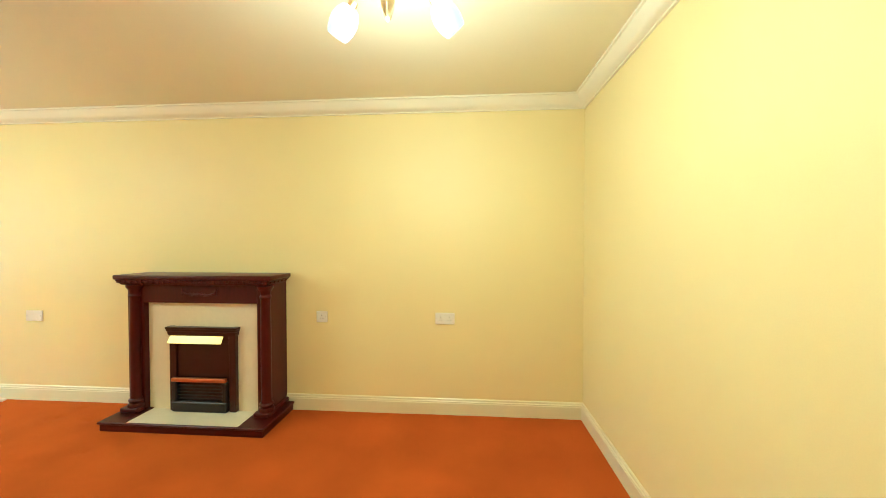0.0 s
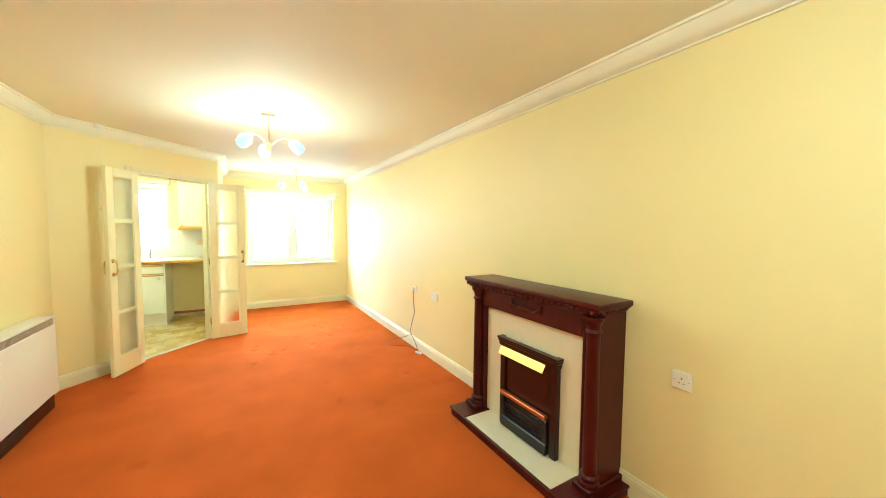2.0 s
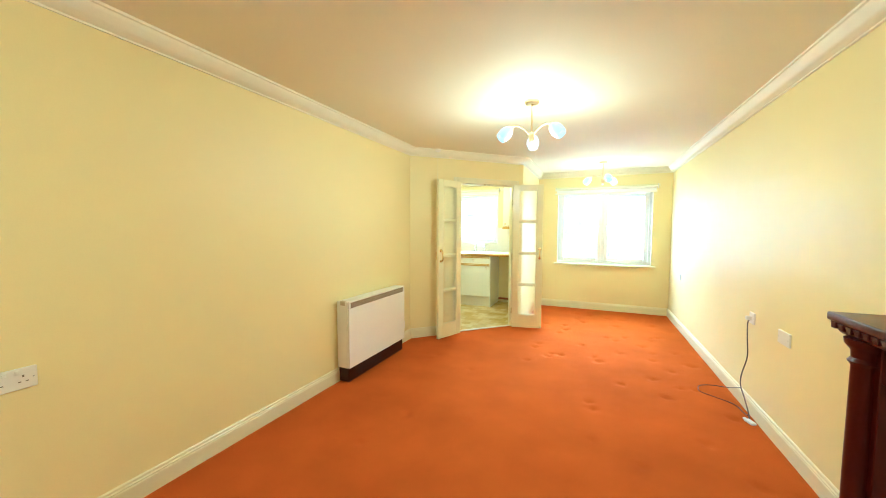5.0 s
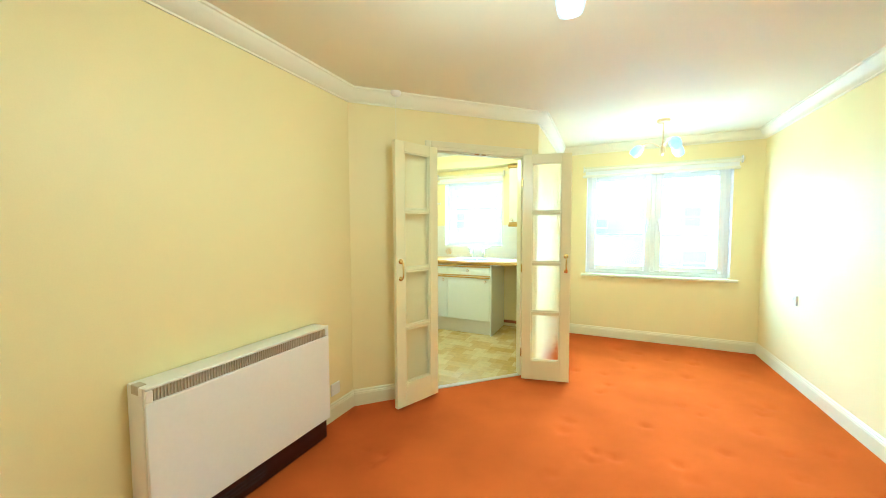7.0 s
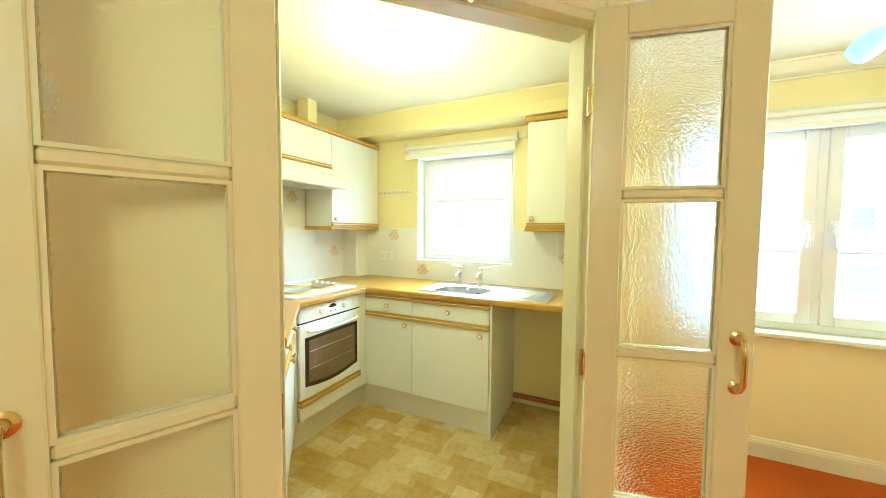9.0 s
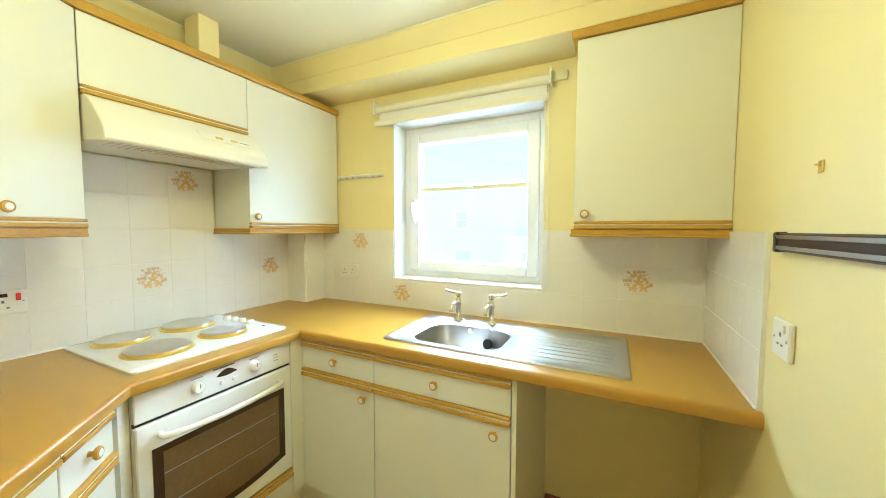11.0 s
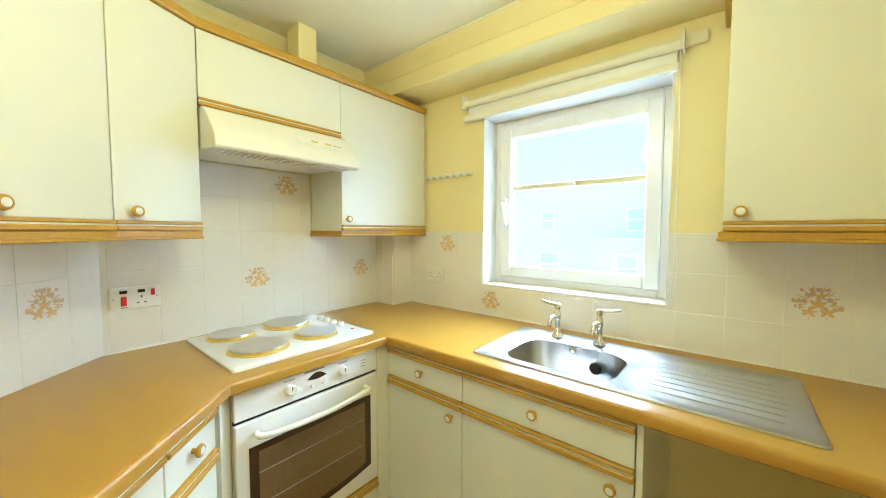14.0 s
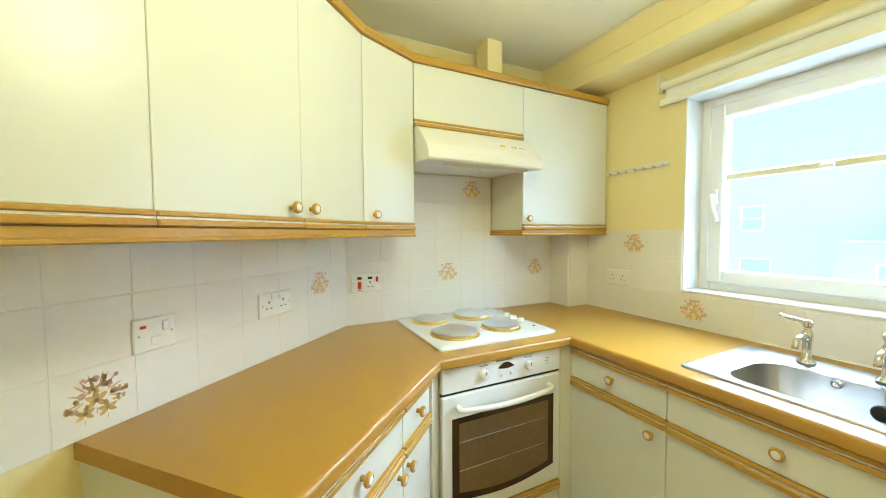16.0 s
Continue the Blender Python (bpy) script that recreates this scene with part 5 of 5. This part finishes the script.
hook_rail()
socket_plate("white double socket on the tiles by the window", facing(-0.008, FAR - 0.007, 1.14, 0), 0.146, 2)
socket_plate("white single socket on the kitchen partition", facing(KX1, 7.345, 1.165, -90), 0.086, 1)
ck = socket_plate("white cooker switch with red rockers on the tiles", facing(KX0 + 0.007, 6.70, 1.15, 90), 0.152, 2, blank=True)
part("main_rocker", boxes(((-0.044, -0.017, -0.028), (-0.027, -0.011, 0.008)), bevel=0.002), RED, ck, "large red rocker")
for cx, wide in ((-0.0355, 0.011), (0.017, 0.011)):
    part("indicator", boxes(((cx - wide, -0.0135, 0.019), (cx + wide, -0.011, 0.031)), bevel=0.001), BROWN_PLASTIC, ck, "dark red indicator window")
part("pin_hole", boxes(((0.014, -0.0122, -0.002), (0.020, -0.0112, 0.008)), ((0.002, -0.0122, -0.022), (0.010, -0.0112, -0.017)), ((0.024, -0.0122, -0.022), (0.032, -0.0112, -0.017))), GREY_PRINT, ck)
part("rocker", boxes(((0.046, -0.017, 0.004), (0.058, -0.011, 0.03)), bevel=0.002), RED, ck, "small red rocker")
part("label_print", boxes(((-0.045, -0.0118, -0.036), (-0.025, -0.0112, -0.033))), GREY_PRINT, ck)
n45 = Vector((1, 1)).normalized()
for s, lab, g in ((0.45, "white double socket on the slanting tiled wall", 2), (0.845, "white fused switch on the slanting tiled wall", 1)):
    q = KC + KD * s + n45 * 0.007
    sw = socket_plate(lab, facing(q.x, q.y, 1.142, 135), 0.146 if g == 2 else 0.1, g, blank=(g == 1))
    if g == 1:
        part("rocker", boxes(((0.014, -0.017, 0.004), (0.03, -0.011, 0.03)), bevel=0.002), ENAMEL, sw)
        part("neon", boxes(((-0.036, -0.013, 0.018), (-0.022, -0.011, 0.026)), bevel=0.001), RED, sw)
        part("fuse_cover", boxes(((-0.012, -0.013, -0.028), (0.016, -0.011, -0.006)), bevel=0.001), SWITCH, sw)


def knife_rack():
    k = thing("magnetic_knife_rack", "dark brown magnetic knife rack on the wall", "knife rack", pose(KX1, 7.085, 1.382, 0, 0, -90))
    part("body", boxes(((-0.3, -0.018, -0.021), (0.3, 0, 0.021)), bevel=0.003), BROWN_PLASTIC, k)
    for z in (-0.012, 0.012):
        part("magnet_strip", boxes(((-0.29, -0.0205, z - 0.004), (0.29, -0.018, z + 0.004)), bevel=0.001), STEEL, k)
    for x in (-0.3, 0.28):
        part("end_cap", boxes(((x, -0.021, -0.023), (x + 0.02, 0, 0.023)), bevel=0.003), BLACK, k)


knife_rack()


hk = thing("picture_hook", "small brass picture hook on the kitchen partition", "hook", pose(KX1, 7.24, 1.53, 0, 0, -90))
part("plate", boxes(((-0.008, -0.004, -0.012), (0.008, 0, 0.012)), bevel=0.001), BRASS, hk)
part("pin", boxes(((-0.002, -0.012, 0.002), (0.002, -0.004, 0.006))), BRASS, hk)


def fan_heater():
    h = thing("fan_heater", "cream downflow heater with a dark grille on the wall", "heater", pose(KX1, 7.29, 2.05, 0, 0, -90))
    part("case", boxes(((-0.19, -0.13, 0), (0.19, 0, 0.15)), bevel=0.01, seg=2), PLASTIC, h, smooth=True)
    part("grille", boxes(((-0.15, -0.115, -0.004), (0.12, -0.05, 0.002)), bevel=0.002), BLACK, h)
    for i in range(7):
        part("grille_bar", boxes(((-0.15, -0.11 + i * 0.011, -0.006), (0.15, -0.108 + i * 0.011, -0.004))), BROWN_PLASTIC, h)


fan_heater()


def orange_cord():
    c = thing("light_pull", "orange light pull with a tassel hanging by the door", "light pull", pose(0, 0, 0))
    x, y = 1.852, 6.785
    part("cord", tube(curve_points([(x, y, CEILING - 0.03), (x + 0.002, y + 0.004, 1.9), (x, y - 0.003, 1.5), (x + 0.003, y, 1.2), (x, y + 0.004, 1.13)], 6), 0.0018, 6), ORANGE, c, smooth=True)
    part("loop", tube(curve_points([(x, y + 0.004, 1.13), (x - 0.004, y + 0.03, 1.15), (x, y + 0.045, 1.17), (x, y + 0.02, 1.185), (x, y - 0.002, 1.15)], 5), 0.0016, 6), ORANGE, c, smooth=True)
    part("loop", tube(curve_points([(x, y + 0.02, 1.07), (x, y + 0.07, 1.02), (x, y + 0.115, 0.99), (x, y + 0.075, 0.95), (x, y + 0.02, 0.945), (x, y - 0.02, 0.96), (x, y - 0.015, 1.07)], 5), 0.0016, 6), ORANGE, c, smooth=True)
    part("tail", tube(curve_points([(x, y + 0.05, 1.06), (x, y + 0.055, 0.95), (x, y + 0.05, 0.90), (x, y + 0.07, 0.86), (x, y + 0.02, 0.82)], 5), 0.0016, 6), ORANGE, c, smooth=True)
    rng = random.Random(11)
    bundle = bmesh.new()
    for k in range(7):
        pts = [(x + rng.uniform(-0.012, 0.004), y + rng.uniform(-0.02, 0.035), 1.06 + 0.09 * t + rng.uniform(-0.012, 0.012)) for t in (0, 0.5, 1, 0.6, 0.1)]
        tube(curve_points(pts, 4), 0.0022, 6, bundle)
    part("tangle", bundle, ORANGE, c, "knotted orange cord", smooth=True)
    part("switch", turned([(0, CEILING), (0.042, CEILING), (0.042, CEILING - 0.014), (0.02, CEILING - 0.035), (0, CEILING - 0.035)], 18, None, Matrix.Translation((x - 0.03, y, 0))), SWITCH, c, smooth=True)


orange_cord()


def kitchen_lamp():
    k = thing("kitchen_ceiling_lamp", "lit opal glass lamp on the kitchen ceiling", "ceiling lamp", pose(0.924, 6.822, CEILING))
    part("base", turned([(0, 0), (0.11, 0), (0.112, -0.02), (0.1, -0.026), (0, -0.026)], 28), COVE, k, smooth=True)
    part("dome", turned([(0.1, -0.026), (0.13, -0.035), (0.135, -0.05), (0.11, -0.085), (0.085, -0.12), (0.06, -0.16), (0.03, -0.185), (0, -0.19)], 32), KITCHEN_OPAL, k, "lit opal glass dome", smooth=True)


kitchen_lamp()
tagged(part("pipe_batten", boxes(((1.24, FAR - 0.03, 0.045), (KX1, FAR, 0.08)), bevel=0.004), material("raw_red_timber", (0.34, 0.11, 0.035), 0.7, vary=0.2, grain=40, bump=0.2)), "bare reddish timber batten at the back of the appliance gap", "batten", kind="structure")


# ---- tiles ----
PITCH, TZ = 0.1533, 0.945
tile_mesh = {}


def tile_shape(w, h):
    key = (round(w, 4), round(h, 4))
    if key not in tile_mesh:
        bm = bmesh.new()
        b, t = 0.0009, 0.0065
        lo = [bm.verts.new(p) for p in ((0, 0, 0), (w, 0, 0), (w, 0, h), (0, 0, h))]
        mid = [bm.verts.new(p) for p in ((0, -t + b, 0), (w, -t + b, 0), (w, -t + b, h), (0, -t + b, h))]
        hi = [bm.verts.new(p) for p in ((b, -t, b), (w - b, -t, b), (w - b, -t, h - b), (b, -t, h - b))]
        for p, q in ((lo, mid), (mid, hi)):
            for i in range(4):
                bm.faces.new((p[i], p[(i + 1) % 4], q[(i + 1) % 4], q[i]))
        bm.faces.new(hi)
        tile_mesh[key] = finish(bm, TILE)
    return tile_mesh[key]


def blossom(seed):
    """A printed posy: petals, buds and sprigs as thin raised enamel."""
    rng = random.Random(seed)
    a, b = bmesh.new(), bmesh.new()
    y = -0.0068

    def leaf(bm, x, z, r, turn, slim):
        pts = []
        for i in range(8):
            t = 2 * math.pi * i / 8
            u, v = r * math.cos(t), r * slim * math.sin(t) * (1.0 if slim > 0.75 else abs(math.sin(t)) ** 0.6)
            pts.append(bm.verts.new((x + u * math.cos(turn) - v * math.sin(turn), y, z + u * math.sin(turn) + v * math.cos(turn))))
        bm.faces.new(pts)

    for cx, cz, r in ((0.0, -0.002, 0.017), (-0.016, -0.020, 0.014), (0.017, -0.018, 0.014), (0.004, 0.018, 0.011)):
        for k, turn in enumerate((90, 30, 150, -30, 210)):
            t = radians(turn + rng.uniform(-12, 12))
            q = r * (0.55 if k == 0 else 0.5)
            leaf(a, cx + q * math.cos(t), cz + q * math.sin(t), r * (0.62 - 0.06 * (k // 3)), t, 0.46)
        leaf(a, cx, cz - r * 0.9, r * 0.4, radians(90), 0.12)
    for k in range(40):
        t = radians(rng.uniform(-30, 210))
        r = rng.uniform(0.022, 0.046)
        leaf(b if k % 3 else a, r * math.cos(t), 0.004 + r * math.sin(t) * 0.86, rng.uniform(0.0022, 0.0044), 0, 0.95)
    for cx, cz in ((-0.012, 0.022), (0.02, 0.012), (0.0, 0.034), (-0.026, 0.006)):
        leaf(b, cx, cz, 0.0062, 0, 0.9)
    for k in range(12):
        t = radians(-20 + k * 20 + rng.uniform(-8, 8))
        leaf(a, 0.03 * math.cos(t), 0.004 + 0.028 * math.sin(t), 0.013, t, 0.1)
    for bm in (a, b):
        for v in bm.verts:
            v.co.x *= 1.25
            v.co.z *= 1.42
    return finish(a, PETAL), finish(b, PETAL_PINK)


POSY = blossom(3)


def tiling(parent, start, along, into, length, first, rows, flowers=(), hole=None, z0=TZ):
    """Rows of tiles on a wall; first is the first joint's distance from start; into points into the room."""
    turn = Matrix(((along.x, -into.x, 0, start.x), (along.y, -into.y, 0, start.y), (0, 0, 1, 0), (0, 0, 0, 1)))
    gap = 0.0013
    cuts = [0.0]
    s = first
    while s < length - 0.004:
        if s > 0.004:
            cuts.append(s)
        s += PITCH
    cuts.append(length)
    for r in range(rows):
        zz = z0 + r * PITCH
        spans = list(zip(cuts, cuts[1:]))
        if hole and zz + PITCH / 2 > hole[2]:
            new_spans = []
            for a, b in spans:
                for c, d in ((a, min(b, hole[0])), (max(a, hole[1]), b)):
                    if d - c > 0.01:
                        new_spans.append((c, d))
            spans = new_spans
        for a, b in spans:
            ob = new("tile", tile_shape(b - a - gap, PITCH - gap))
            ob.parent = parent
            ob.matrix_world = turn @ Matrix.Translation((a + gap / 2, -0.0022, zz + gap / 2))
            for fs, fr in flowers:
                if fr == r and a < fs < b and b - a > 0.12:
                    for me in POSY:
                        pr = new("print", me)
                        pr.parent = ob
                        pr.matrix_local = Matrix.Translation(((b - a) / 2, 0, PITCH / 2))
    bk = boxes(((0, -0.0079, z0), (length, 0.001, z0 + rows * PITCH - 0.001))) if not hole else boxes(((0, -0.0079, z0), (hole[0], 0.001, z0 + rows * PITCH - 0.001)), ((hole[1], -0.0079, z0), (length, 0.001, z0 + rows * PITCH - 0.001)), ((hole[0], -0.0079, z0), (hole[1], 0.001, hole[2] - 0.001)))
    g = part("grout", bk, GROUT, parent)
    g.matrix_world = turn


window_wall = bpy.data.objects["wall_window"]
V = Vector
tiling(window_wall, V((-0.235, FAR)), V((1, 0)), V((0, -1)), KX1 + 0.235, 0.242 - PITCH, 3, [(0.318, 2), (0.634, 0), (1.827, 1)], (KW[0] + 0.235, KW[1] + 0.235, KW[2]))
tiling(hobwall, V((KX0, KC.y)), V((0, 1)), V((1, 0)), 7.905 - KC.y, 0.021, 3, [(0.557, 1), (1.159, 1)])
tiling(hobwall, V((KX0, 6.852)), V((0, 1)), V((1, 0)), 0.588, 0.075, 2, [(0.463, 1)], None, TZ + 3 * PITCH)
tiling(sidewall, V((KC.x, KC.y)), KD, n45, 1.52, 0.122, 3, [(0.198, 1), (0.952, 0)])
tiling(bpy.data.objects["wall_party"], V((KX1, FAR)), V((0, -1)), V((-1, 0)), 0.60, 0.153, 3)
pil = bpy.data.objects["pillar"]
tiling(pil, V((-0.235, 7.905)), V((0, 1)), V((1, 0)), 0.16, 0.153, 3)
tiling(pil, V((KX0, 7.905)), V((1, 0)), V((0, -1)), 0.16, 0.08, 3)
tagged(part("tile_edge", boxes(((KX1 - 0.010, FAR - 0.607, TZ), (KX1, FAR - 0.6, TZ + 3 * PITCH))), ENAMEL), "white plastic tile edging strip", "trim", kind="structure")
